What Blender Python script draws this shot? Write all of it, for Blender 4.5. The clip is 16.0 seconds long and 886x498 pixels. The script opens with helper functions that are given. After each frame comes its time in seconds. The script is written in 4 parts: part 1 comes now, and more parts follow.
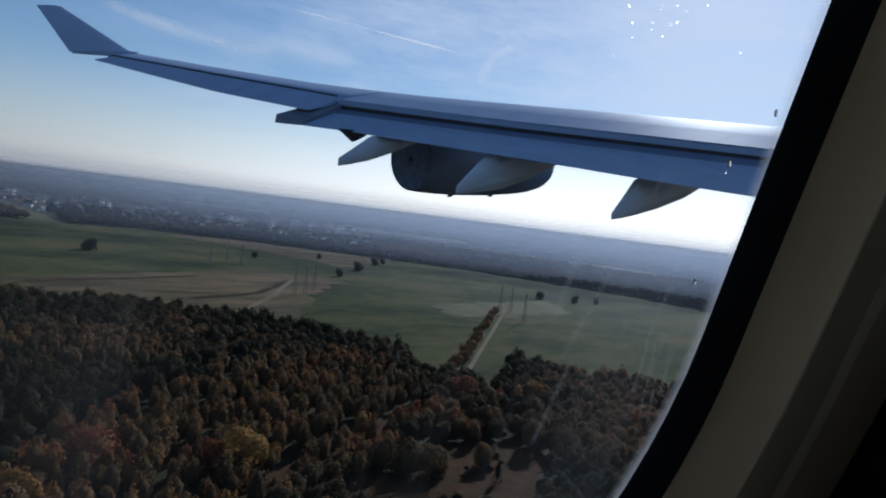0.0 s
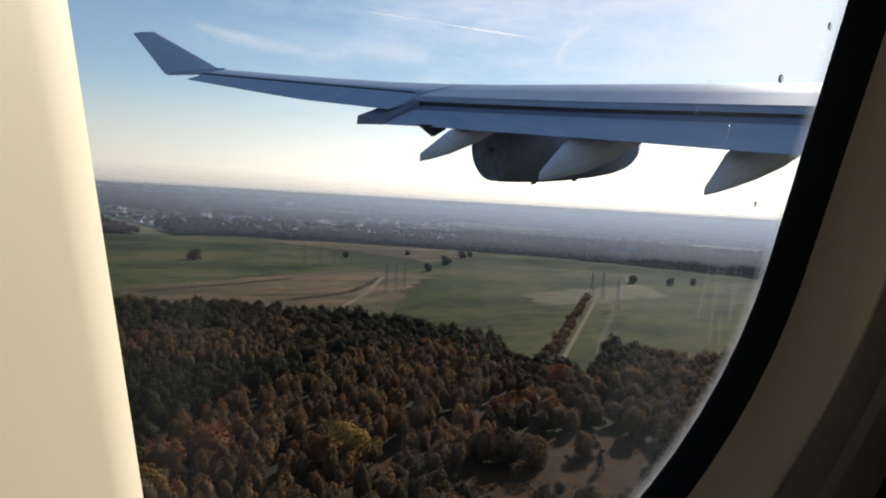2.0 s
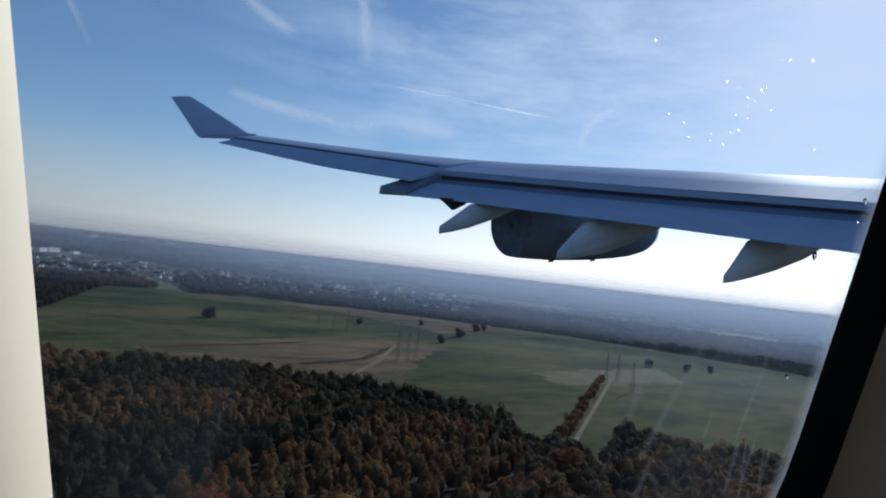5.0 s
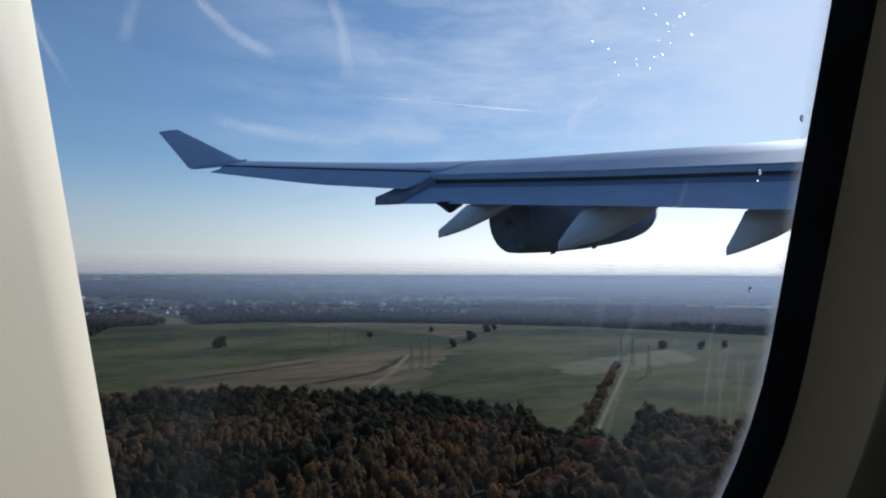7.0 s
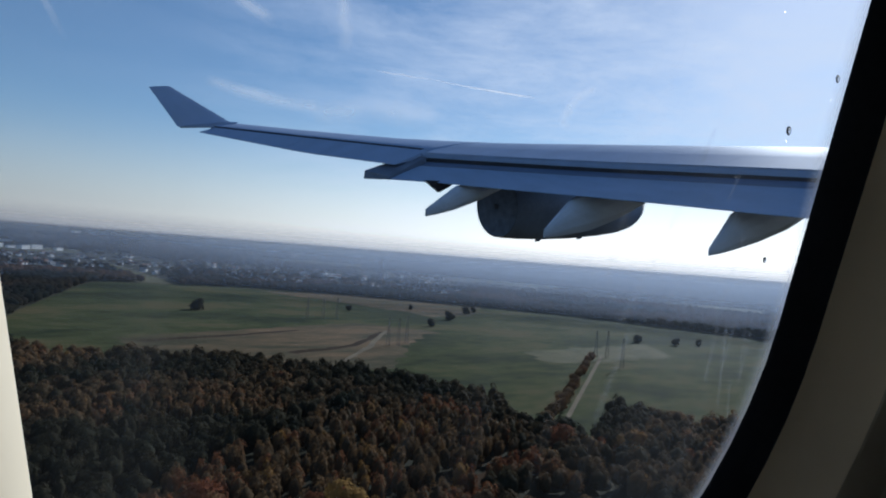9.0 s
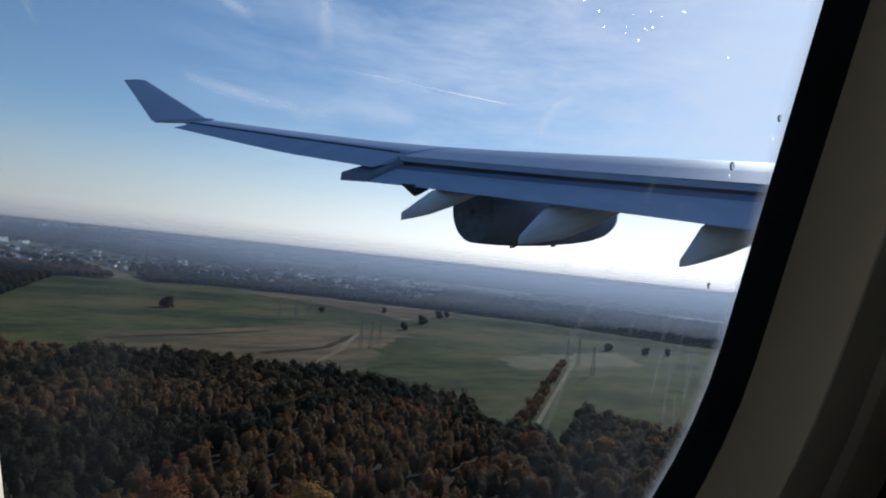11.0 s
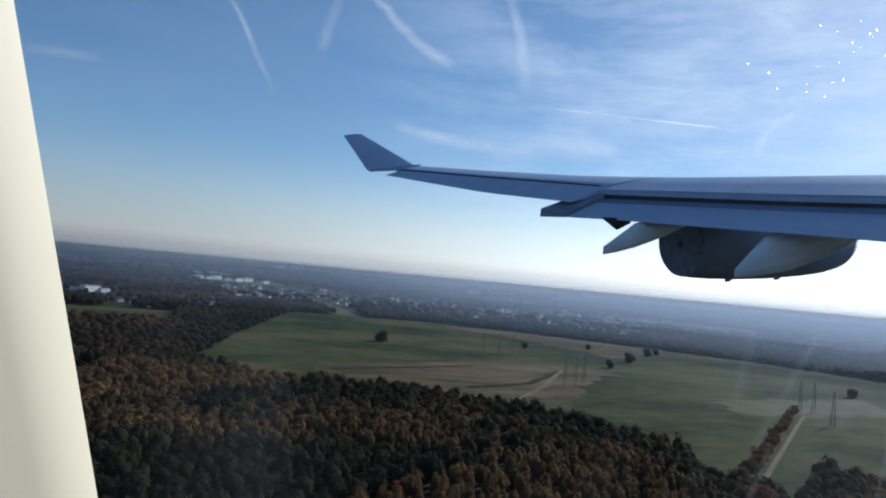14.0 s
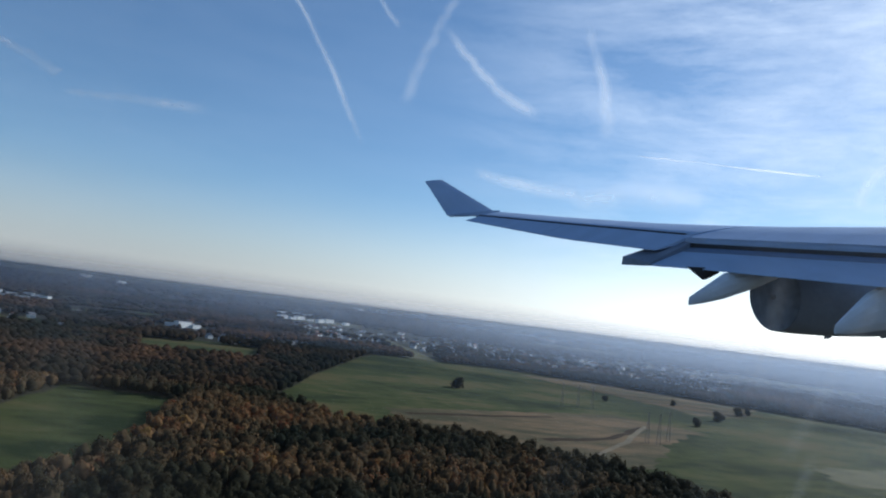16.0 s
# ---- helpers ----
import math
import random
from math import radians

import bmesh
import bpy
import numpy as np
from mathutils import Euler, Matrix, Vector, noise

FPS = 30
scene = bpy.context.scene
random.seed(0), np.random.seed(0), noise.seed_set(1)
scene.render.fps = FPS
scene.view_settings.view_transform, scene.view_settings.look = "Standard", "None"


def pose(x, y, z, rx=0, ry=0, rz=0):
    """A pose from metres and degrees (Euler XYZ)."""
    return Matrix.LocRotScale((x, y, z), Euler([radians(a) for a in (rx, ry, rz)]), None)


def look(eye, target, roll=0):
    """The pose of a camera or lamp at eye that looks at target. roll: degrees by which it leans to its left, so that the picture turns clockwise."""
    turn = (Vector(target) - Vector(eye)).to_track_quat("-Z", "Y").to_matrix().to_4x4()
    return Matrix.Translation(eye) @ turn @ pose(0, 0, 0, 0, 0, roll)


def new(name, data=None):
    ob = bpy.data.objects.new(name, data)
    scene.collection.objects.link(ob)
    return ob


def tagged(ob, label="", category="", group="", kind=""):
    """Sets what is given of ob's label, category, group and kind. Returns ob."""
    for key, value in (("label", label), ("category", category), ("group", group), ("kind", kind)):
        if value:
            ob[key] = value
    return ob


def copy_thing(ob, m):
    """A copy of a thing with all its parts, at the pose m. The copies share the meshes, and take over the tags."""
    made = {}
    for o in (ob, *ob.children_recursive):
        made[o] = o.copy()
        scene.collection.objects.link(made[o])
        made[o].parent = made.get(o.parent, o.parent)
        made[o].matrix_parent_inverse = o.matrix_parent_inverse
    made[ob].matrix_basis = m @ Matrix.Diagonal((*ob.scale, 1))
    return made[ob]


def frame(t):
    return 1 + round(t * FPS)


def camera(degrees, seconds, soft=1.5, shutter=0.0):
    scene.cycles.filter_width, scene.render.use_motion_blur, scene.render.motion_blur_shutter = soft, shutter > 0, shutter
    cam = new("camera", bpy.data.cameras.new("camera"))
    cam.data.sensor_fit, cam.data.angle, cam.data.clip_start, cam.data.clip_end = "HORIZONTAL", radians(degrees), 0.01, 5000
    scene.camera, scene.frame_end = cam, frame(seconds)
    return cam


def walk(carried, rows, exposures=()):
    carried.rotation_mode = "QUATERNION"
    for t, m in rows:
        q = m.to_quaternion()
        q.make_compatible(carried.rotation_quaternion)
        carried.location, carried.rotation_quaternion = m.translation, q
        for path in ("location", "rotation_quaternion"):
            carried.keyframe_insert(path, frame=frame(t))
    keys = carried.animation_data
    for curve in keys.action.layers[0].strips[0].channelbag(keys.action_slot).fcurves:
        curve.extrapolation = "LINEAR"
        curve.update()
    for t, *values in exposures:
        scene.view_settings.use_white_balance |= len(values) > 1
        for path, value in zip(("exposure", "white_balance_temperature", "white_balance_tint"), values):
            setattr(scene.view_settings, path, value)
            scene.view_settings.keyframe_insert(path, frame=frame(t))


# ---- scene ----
cam = camera(67.80, 16.0, soft=2.0)

# the eye stays beside the cabin window, x ahead along the flight, y out to the left, z up
PATH = [
    (0.0, pose(-0.0047, 0.0173, 0.0177, 87.09, -7.33, -44.35)),
    (0.5, pose(-0.0030, -0.0017, -0.0099, 84.62, -3.44, -48.29)),
    (1.0, pose(-0.0078, -0.0129, 0.0042, 84.86, -2.50, -40.09)),
    (1.5, pose(-0.0107, -0.0120, 0.0087, 85.09, -2.67, -38.43)),
    (2.0, pose(-0.0081, -0.0042, -0.0016, 85.67, -3.37, -37.03)),
    (2.5, pose(-0.0134, -0.0187, 0.0267, 84.44, -2.39, -34.10)),
    (3.0, pose(-0.0014, 0.0156, 0.0300, 83.33, -1.95, -25.73)),
    (3.5, pose(-0.0000, 0.0137, 0.0316, 89.28, 0.34, -15.76)),
    (4.0, pose(0.0033, -0.0144, 0.0103, 91.01, -3.46, -21.54)),
    (4.5, pose(-0.0041, -0.0036, 0.0269, 89.84, -5.31, -26.07)),
    (5.0, pose(-0.0052, 0.0050, 0.0304, 91.75, -6.51, -35.56)),
    (7.5, pose(-0.0075, -0.0194, 0.0058, 92.05, 0.59, -34.47)),
    (8.0, pose(0.0017, -0.0060, 0.0022, 91.57, -2.50, -31.05)),
    (8.5, pose(0.0025, 0.0040, -0.0037, 90.46, -3.44, -35.23)),
    (11.0, pose(-0.0006, -0.0089, 0.0026, 90.99, -6.13, -38.82)),
    (11.5, pose(-0.0046, -0.0104, 0.0099, 92.10, -8.32, -39.46)),
    (12.0, pose(-0.0040, -0.0130, 0.0019, 91.23, -7.38, -37.02)),
    (12.5, pose(-0.0056, -0.0119, -0.0033, 92.42, -8.07, -28.15)),
    (13.0, pose(-0.0007, -0.0111, 0.0087, 92.51, -7.60, -30.08)),
    (13.5, pose(0.0019, -0.0071, 0.0209, 92.15, -6.86, -27.71)),
    (14.0, pose(0.0135, -0.0106, 0.0190, 92.33, -5.35, -21.36)),
    (14.5, pose(0.0130, -0.0039, 0.0360, 93.54, -7.58, -13.95)),
    (15.0, pose(0.0183, 0.0109, 0.0320, 92.83, -5.74, -9.66)),
    (15.5, pose(0.0410, 0.0056, 0.0077, 94.34, -4.34, -6.90)),
    (16.0, pose(0.0595, 0.0123, -0.0012, 95.59, -7.12, -14.57)),
]
EXPOSURES = [(0.0, -0.6, 5200, 8), (0.5, -0.05, 5900, 8), (1.0, 0.1, 6250, 8), (1.5, 0.03, 6350, 8), (2.0, -0.07, 6300, 8), (3.0, 0.1, 6300, 8), (3.5, -0.05, 6000, 8), (4.0, -0.05, 5650, 8), (4.5, -0.2, 5500, 7), (5.0, -0.52, 5150, 7), (7.5, -0.5, 5250, 7), (8.5, -0.5, 5200, 7), (12.0, -0.5, 5300, 7), (13.0, -0.42, 5250, 5), (13.5, -0.42, 5150, 5), (14.0, -0.3, 5200, 5), (15.0, -0.1, 5250, 5), (15.5, -0.08, 5150, 5), (16.0, -0.08, 5300, 5)]
walk(cam, PATH, EXPOSURES)

# ---- light ----
SUN_AZ, SUN_EL = 66.0, 27.0  # degrees from +y towards +x; above the horizon
world = bpy.data.worlds.new("sky_world")
scene.world = world
world.use_nodes = True
wn, wl = world.node_tree.nodes, world.node_tree.links
wn.clear()
w_out = wn.new("ShaderNodeOutputWorld")
w_bg = wn.new("ShaderNodeBackground")
w_sky = wn.new("ShaderNodeTexSky")
w_sky.sky_type = "NISHITA"
w_sky.sun_disc = False
w_sky.sun_elevation = radians(SUN_EL)
w_sky.sun_rotation = radians(SUN_AZ)
w_sky.altitude = 100
w_sky.air_density = 1.0
w_sky.dust_density = 0.35
w_sky.ozone_density = 1.7
w_bg.inputs["Strength"].default_value = 0.10
# thin high cirrus
w_tc = wn.new("ShaderNodeTexCoord")
w_map = wn.new("ShaderNodeMapping")
w_map.inputs["Rotation"].default_value = (0.2, 0.1, 0.5)
w_map.inputs["Scale"].default_value = (2.0, 3.0, 10.0)
w_no = wn.new("ShaderNodeTexNoise")
w_no.inputs["Scale"].default_value = 1.5
w_no.inputs["Detail"].default_value = 9
w_no.inputs["Roughness"].default_value = 0.66
w_no.inputs["Distortion"].default_value = 0.25
w_ramp = wn.new("ShaderNodeValToRGB")
w_ramp.color_ramp.elements[0].position, w_ramp.color_ramp.elements[1].position = 0.38, 0.72
w_mul = wn.new("ShaderNodeMath")
w_mul.operation = "MULTIPLY"
w_mix = wn.new("ShaderNodeMix")
w_mix.data_type = "RGBA"
w_mix.inputs["B"].default_value = (10.0, 10.0, 10.4, 1)
wl.new(w_tc.outputs["Generated"], w_map.inputs["Vector"])
wl.new(w_map.outputs["Vector"], w_no.inputs["Vector"])
wl.new(w_no.outputs["Fac"], w_ramp.inputs["Fac"])
# the ice cloud thickens towards the sun's side
w_sd = wn.new("ShaderNodeVectorMath")
w_sd.operation = "DOT_PRODUCT"
w_sd.inputs[1].default_value = (math.sin(radians(SUN_AZ)), math.cos(radians(SUN_AZ)), 0.25)
w_th = wn.new("ShaderNodeMapRange")
w_th.interpolation_type = "SMOOTHSTEP"
for k, v in (("From Min", 0.60), ("From Max", 1.02), ("To Min", 0.04), ("To Max", 0.86)):
    w_th.inputs[k].default_value = v
wl.new(w_tc.outputs["Generated"], w_sd.inputs[0])
wl.new(w_sd.outputs["Value"], w_th.inputs["Value"])
wl.new(w_th.outputs["Result"], w_mul.inputs[1])
wl.new(w_ramp.outputs["Color"], w_mul.inputs[0])
wl.new(w_mul.outputs[0], w_mix.inputs["Factor"])
wl.new(w_sky.outputs["Color"], w_mix.inputs["A"])
# pale haze low over the horizon
w_sep = wn.new("ShaderNodeSeparateXYZ")
w_mr = wn.new("ShaderNodeMapRange")
w_mr.interpolation_type = "SMOOTHSTEP"
for k, v in (("From Min", -0.02), ("From Max", 0.175), ("To Min", 0.80), ("To Max", 0.0)):
    w_mr.inputs[k].default_value = v
w_hz = wn.new("ShaderNodeMix")
w_hz.data_type = "RGBA"
w_hz.inputs["B"].default_value = (5.6, 5.0, 4.6, 1)
wl.new(w_tc.outputs["Generated"], w_sep.inputs[0])
wl.new(w_sep.outputs["Z"], w_mr.inputs["Value"])
wl.new(w_mr.outputs["Result"], w_hz.inputs["Factor"])
wl.new(w_mix.outputs["Result"], w_hz.inputs["A"])
w_dot = wn.new("ShaderNodeVectorMath")
w_dot.operation = "DOT_PRODUCT"
w_dot.inputs[1].default_value = (math.sin(radians(SUN_AZ)), math.cos(radians(SUN_AZ)), 0.1)
w_cl = wn.new("ShaderNodeMath")
w_cl.operation = "MAXIMUM"
w_cl.inputs[1].default_value = 0.0
w_pw = wn.new("ShaderNodeMath")
w_pw.operation = "POWER"
w_pw.inputs[1].default_value = 3.2
w_m2 = wn.new("ShaderNodeMath")
w_m2.operation = "MULTIPLY"
w_add = wn.new("ShaderNodeMix")
w_add.data_type, w_add.blend_type = "RGBA", "ADD"
w_add.inputs["B"].default_value = (18.0, 16.2, 13.6, 1)
wl.new(w_tc.outputs["Generated"], w_dot.inputs[0])
wl.new(w_dot.outputs["Value"], w_cl.inputs[0])
wl.new(w_cl.outputs[0], w_pw.inputs[0])
wl.new(w_pw.outputs[0], w_m2.inputs[0])
wl.new(w_mr.outputs["Result"], w_m2.inputs[1])
wl.new(w_m2.outputs[0], w_add.inputs["Factor"])
wl.new(w_hz.outputs["Result"], w_add.inputs["A"])
wl.new(w_add.outputs["Result"], w_bg.inputs["Color"])
wl.new(w_bg.outputs["Background"], w_out.inputs["Surface"])


def toward(az, el):
    a, e = radians(az), radians(el)
    return Vector((math.sin(a) * math.cos(e), math.cos(a) * math.cos(e), math.sin(e)))


sun = new("sun", bpy.data.lights.new("sun", "SUN"))
sun.data.energy, sun.data.angle, sun.data.color = 5.0, radians(0.5), (1.0, 0.92, 0.80)
sun.matrix_world = look(tuple(toward(SUN_AZ, SUN_EL) * 300), (0, 0, 0))


# ---- materials ----
def material(name, color, rough=0.5, metal=0.0, var=0.15, scale=3.0, fine=40.0, bump=0.0, second=None, coords="Object", spec=0.5, stretch=None, third=None, span=(0.3, 0.7)):
    """Principled surface whose colour varies at two scales towards `second`."""
    m = bpy.data.materials.new(name)
    m.use_nodes = True
    n, l = m.node_tree.nodes, m.node_tree.links
    b = n["Principled BSDF"]
    b.inputs["Roughness"].default_value, b.inputs["Metallic"].default_value = rough, metal
    b.inputs["Specular IOR Level"].default_value = spec
    tc = n.new("ShaderNodeTexCoord")
    mp = n.new("ShaderNodeMapping")
    if stretch:
        mp.inputs["Scale"].default_value = stretch
    l.new(tc.outputs[coords], mp.inputs["Vector"])
    n1, n2 = n.new("ShaderNodeTexNoise"), n.new("ShaderNodeTexNoise")
    n1.inputs["Scale"].default_value, n1.inputs["Detail"].default_value = scale, 5
    n2.inputs["Scale"].default_value, n2.inputs["Detail"].default_value = fine, 4
    for k in (n1, n2):
        l.new(mp.outputs["Vector"], k.inputs["Vector"])
    add = n.new("ShaderNodeMath")
    add.operation = "ADD"
    half = n.new("ShaderNodeMath")
    half.operation = "MULTIPLY_ADD"
    half.inputs[1].default_value, half.inputs[2].default_value = 0.5, -0.25
    l.new(n2.outputs["Fac"], half.inputs[0])
    l.new(n1.outputs["Fac"], add.inputs[0])
    l.new(half.outputs[0], add.inputs[1])
    rp = n.new("ShaderNodeValToRGB")
    rp.color_ramp.elements[0].position, rp.color_ramp.elements[1].position = span
    s = second or tuple(c * (1 - 2 * var) for c in color)
    rp.color_ramp.elements[0].color, rp.color_ramp.elements[1].color = (*s, 1), (*color, 1)
    if third:
        rp.color_ramp.elements.new(span[0] + 0.55 * (span[1] - span[0])).color = (*third, 1)
    l.new(add.outputs[0], rp.inputs["Fac"])
    l.new(rp.outputs["Color"], b.inputs["Base Color"])
    if bump:
        bp = n.new("ShaderNodeBump")
        bp.inputs["Strength"].default_value = bump
        bp.inputs["Distance"].default_value = 0.02
        l.new(n2.outputs["Fac"], bp.inputs["Height"])
        l.new(bp.outputs["Normal"], b.inputs["Normal"])
    return m


def foliage(name, colors, rough=0.8, lo=0.9, hi=1.12, through_leaf=0.36):
    """Leaf colour picked by each tree's tint and broken up from leaf clump to leaf clump."""
    m = bpy.data.materials.new(name)
    m.use_nodes = True
    n, l = m.node_tree.nodes, m.node_tree.links
    b = n["Principled BSDF"]
    b.inputs["Roughness"].default_value = rough
    b.inputs["Specular IOR Level"].default_value = 0.03
    at = n.new("ShaderNodeAttribute")
    at.attribute_name = "tint"
    rp = n.new("ShaderNodeValToRGB")
    rp.color_ramp.elements[0].color = (*colors[0], 1)
    rp.color_ramp.elements[1].color = (*colors[-1], 1)
    for i, c in enumerate(colors[1:-1]):
        e = rp.color_ramp.elements.new((i + 1) / (len(colors) - 1))
        e.color = (*c, 1)
    l.new(at.outputs["Fac"], rp.inputs["Fac"])
    ge = n.new("ShaderNodeNewGeometry")
    mr = n.new("ShaderNodeMapRange")
    mr.inputs["To Min"].default_value, mr.inputs["To Max"].default_value = lo, hi
    l.new(ge.outputs["Random Per Island"], mr.inputs["Value"])
    mx = n.new("ShaderNodeMix")
    mx.data_type, mx.blend_type = "RGBA", "MULTIPLY"
    mx.inputs["Factor"].default_value = 1
    l.new(rp.outputs["Color"], mx.inputs["A"])
    l.new(mr.outputs["Result"], mx.inputs["B"])
    l.new(mx.outputs["Result"], b.inputs["Base Color"])
    tr = n.new("ShaderNodeBsdfTranslucent")
    l.new(mx.outputs["Result"], tr.inputs["Color"])
    ms = n.new("ShaderNodeMixShader")
    ms.inputs[0].default_value = through_leaf
    l.new(b.outputs["BSDF"], ms.inputs[1])
    l.new(tr.outputs["BSDF"], ms.inputs[2])
    l.new(ms.outputs["Shader"], n["Material Output"].inputs["Surface"])
    return m


def soft_canopy(name, colors):
    """Closed canopy: each tree's tint, broken up by twig-scale noise."""
    m = foliage(name, colors, 0.9, 1.0, 1.0, 0.25)
    n, l = m.node_tree.nodes, m.node_tree.links
    n["Principled BSDF"].inputs["Specular IOR Level"].default_value = 0.0
    tc, no, mr = n.new("ShaderNodeTexCoord"), n.new("ShaderNodeTexNoise"), n.new("ShaderNodeMapRange")
    no.inputs["Scale"].default_value, no.inputs["Detail"].default_value = 0.22, 4
    for k, v in (("From Min", 0.3), ("From Max", 0.7), ("To Min", 0.72), ("To Max", 1.25)):
        mr.inputs[k].default_value = v
    l.new(tc.outputs["Object"], no.inputs["Vector"])
    l.new(no.outputs["Fac"], mr.inputs["Value"])
    mix = [q for q in n if q.bl_idname == "ShaderNodeMix"][0]
    l.new(mr.outputs["Result"], mix.inputs["B"])
    return m


def veil(name, amount, color=(0.9, 0.93, 1.0), lo=0.0, hi=0.0, noisy=None, back=0.5, foot=None, sunward=0.0):
    """Mostly clear layer that scatters a little light; fades out between heights lo and hi when given."""
    m = bpy.data.materials.new(name)
    m.use_nodes = True
    n, l = m.node_tree.nodes, m.node_tree.links
    n.remove(n["Principled BSDF"])
    tp = n.new("ShaderNodeBsdfTransparent")
    tl, df = n.new("ShaderNodeBsdfTranslucent"), n.new("ShaderNodeBsdfDiffuse")
    tl.inputs["Color"].default_value = df.inputs["Color"].default_value = (*color, 1)
    half = n.new("ShaderNodeMixShader")
    half.inputs[0].default_value = back
    l.new(tl.outputs[0], half.inputs[1])
    l.new(df.outputs[0], half.inputs[2])
    ms = n.new("ShaderNodeMixShader")
    ms.inputs[0].default_value = amount
    l.new(tp.outputs[0], ms.inputs[1])
    l.new(half.outputs[0], ms.inputs[2])
    if hi > lo:
        ge = n.new("ShaderNodeNewGeometry")
        sp = n.new("ShaderNodeSeparateXYZ")
        l.new(ge.outputs["Position"], sp.inputs[0])
        mr = n.new("ShaderNodeMapRange")
        mr.interpolation_type = "SMOOTHSTEP"
        for k, v in (("From Min", lo), ("From Max", hi), ("To Min", amount), ("To Max", 0.0)):
            mr.inputs[k].default_value = v
        l.new(sp.outputs["Z"], mr.inputs["Value"])
        l.new(mr.outputs["Result"], ms.inputs[0])
        if foot:
            ft, mu = n.new("ShaderNodeMapRange"), n.new("ShaderNodeMath")
            mu.operation = "MULTIPLY"
            ft.inputs["From Min"].default_value, ft.inputs["From Max"].default_value = foot
            l.new(sp.outputs["Z"], ft.inputs["Value"])
            l.new(ft.outputs["Result"], mu.inputs[0])
            l.new(mr.outputs["Result"], mu.inputs[1])
            # Opacity rises towards the sun, standing in for its glow in the haze.
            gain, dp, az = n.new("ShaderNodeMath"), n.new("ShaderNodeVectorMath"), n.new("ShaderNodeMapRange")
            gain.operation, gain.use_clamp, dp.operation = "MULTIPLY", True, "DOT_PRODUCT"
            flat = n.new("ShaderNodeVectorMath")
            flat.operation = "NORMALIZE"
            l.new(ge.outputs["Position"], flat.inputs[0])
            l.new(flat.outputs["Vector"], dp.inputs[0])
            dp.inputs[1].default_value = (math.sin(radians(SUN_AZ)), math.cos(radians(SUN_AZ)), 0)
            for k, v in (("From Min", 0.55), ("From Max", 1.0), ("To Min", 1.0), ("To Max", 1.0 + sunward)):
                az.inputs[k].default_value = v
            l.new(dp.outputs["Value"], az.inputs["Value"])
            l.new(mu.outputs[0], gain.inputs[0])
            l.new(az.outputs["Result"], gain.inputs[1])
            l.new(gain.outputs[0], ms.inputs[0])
    if noisy:
        tc, mp, no, mr = n.new("ShaderNodeTexCoord"), n.new("ShaderNodeMapping"), n.new("ShaderNodeTexNoise"), n.new("ShaderNodeMapRange")
        mp.inputs["Scale"].default_value = noisy
        no.inputs["Scale"].default_value, no.inputs["Detail"].default_value = 1.0, 5
        for k, v in (("From Min", 0.56), ("From Max", 0.80), ("To Min", amount), ("To Max", amount * 12)):
            mr.inputs[k].default_value = v
        l.new(tc.outputs["Object"], mp.inputs["Vector"])
        l.new(mp.outputs["Vector"], no.inputs["Vector"])
        l.new(no.outputs["Fac"], mr.inputs["Value"])
        l.new(mr.outputs["Result"], ms.inputs[0])
    l.new(ms.outputs[0], n["Material Output"].inputs["Surface"])
    return m


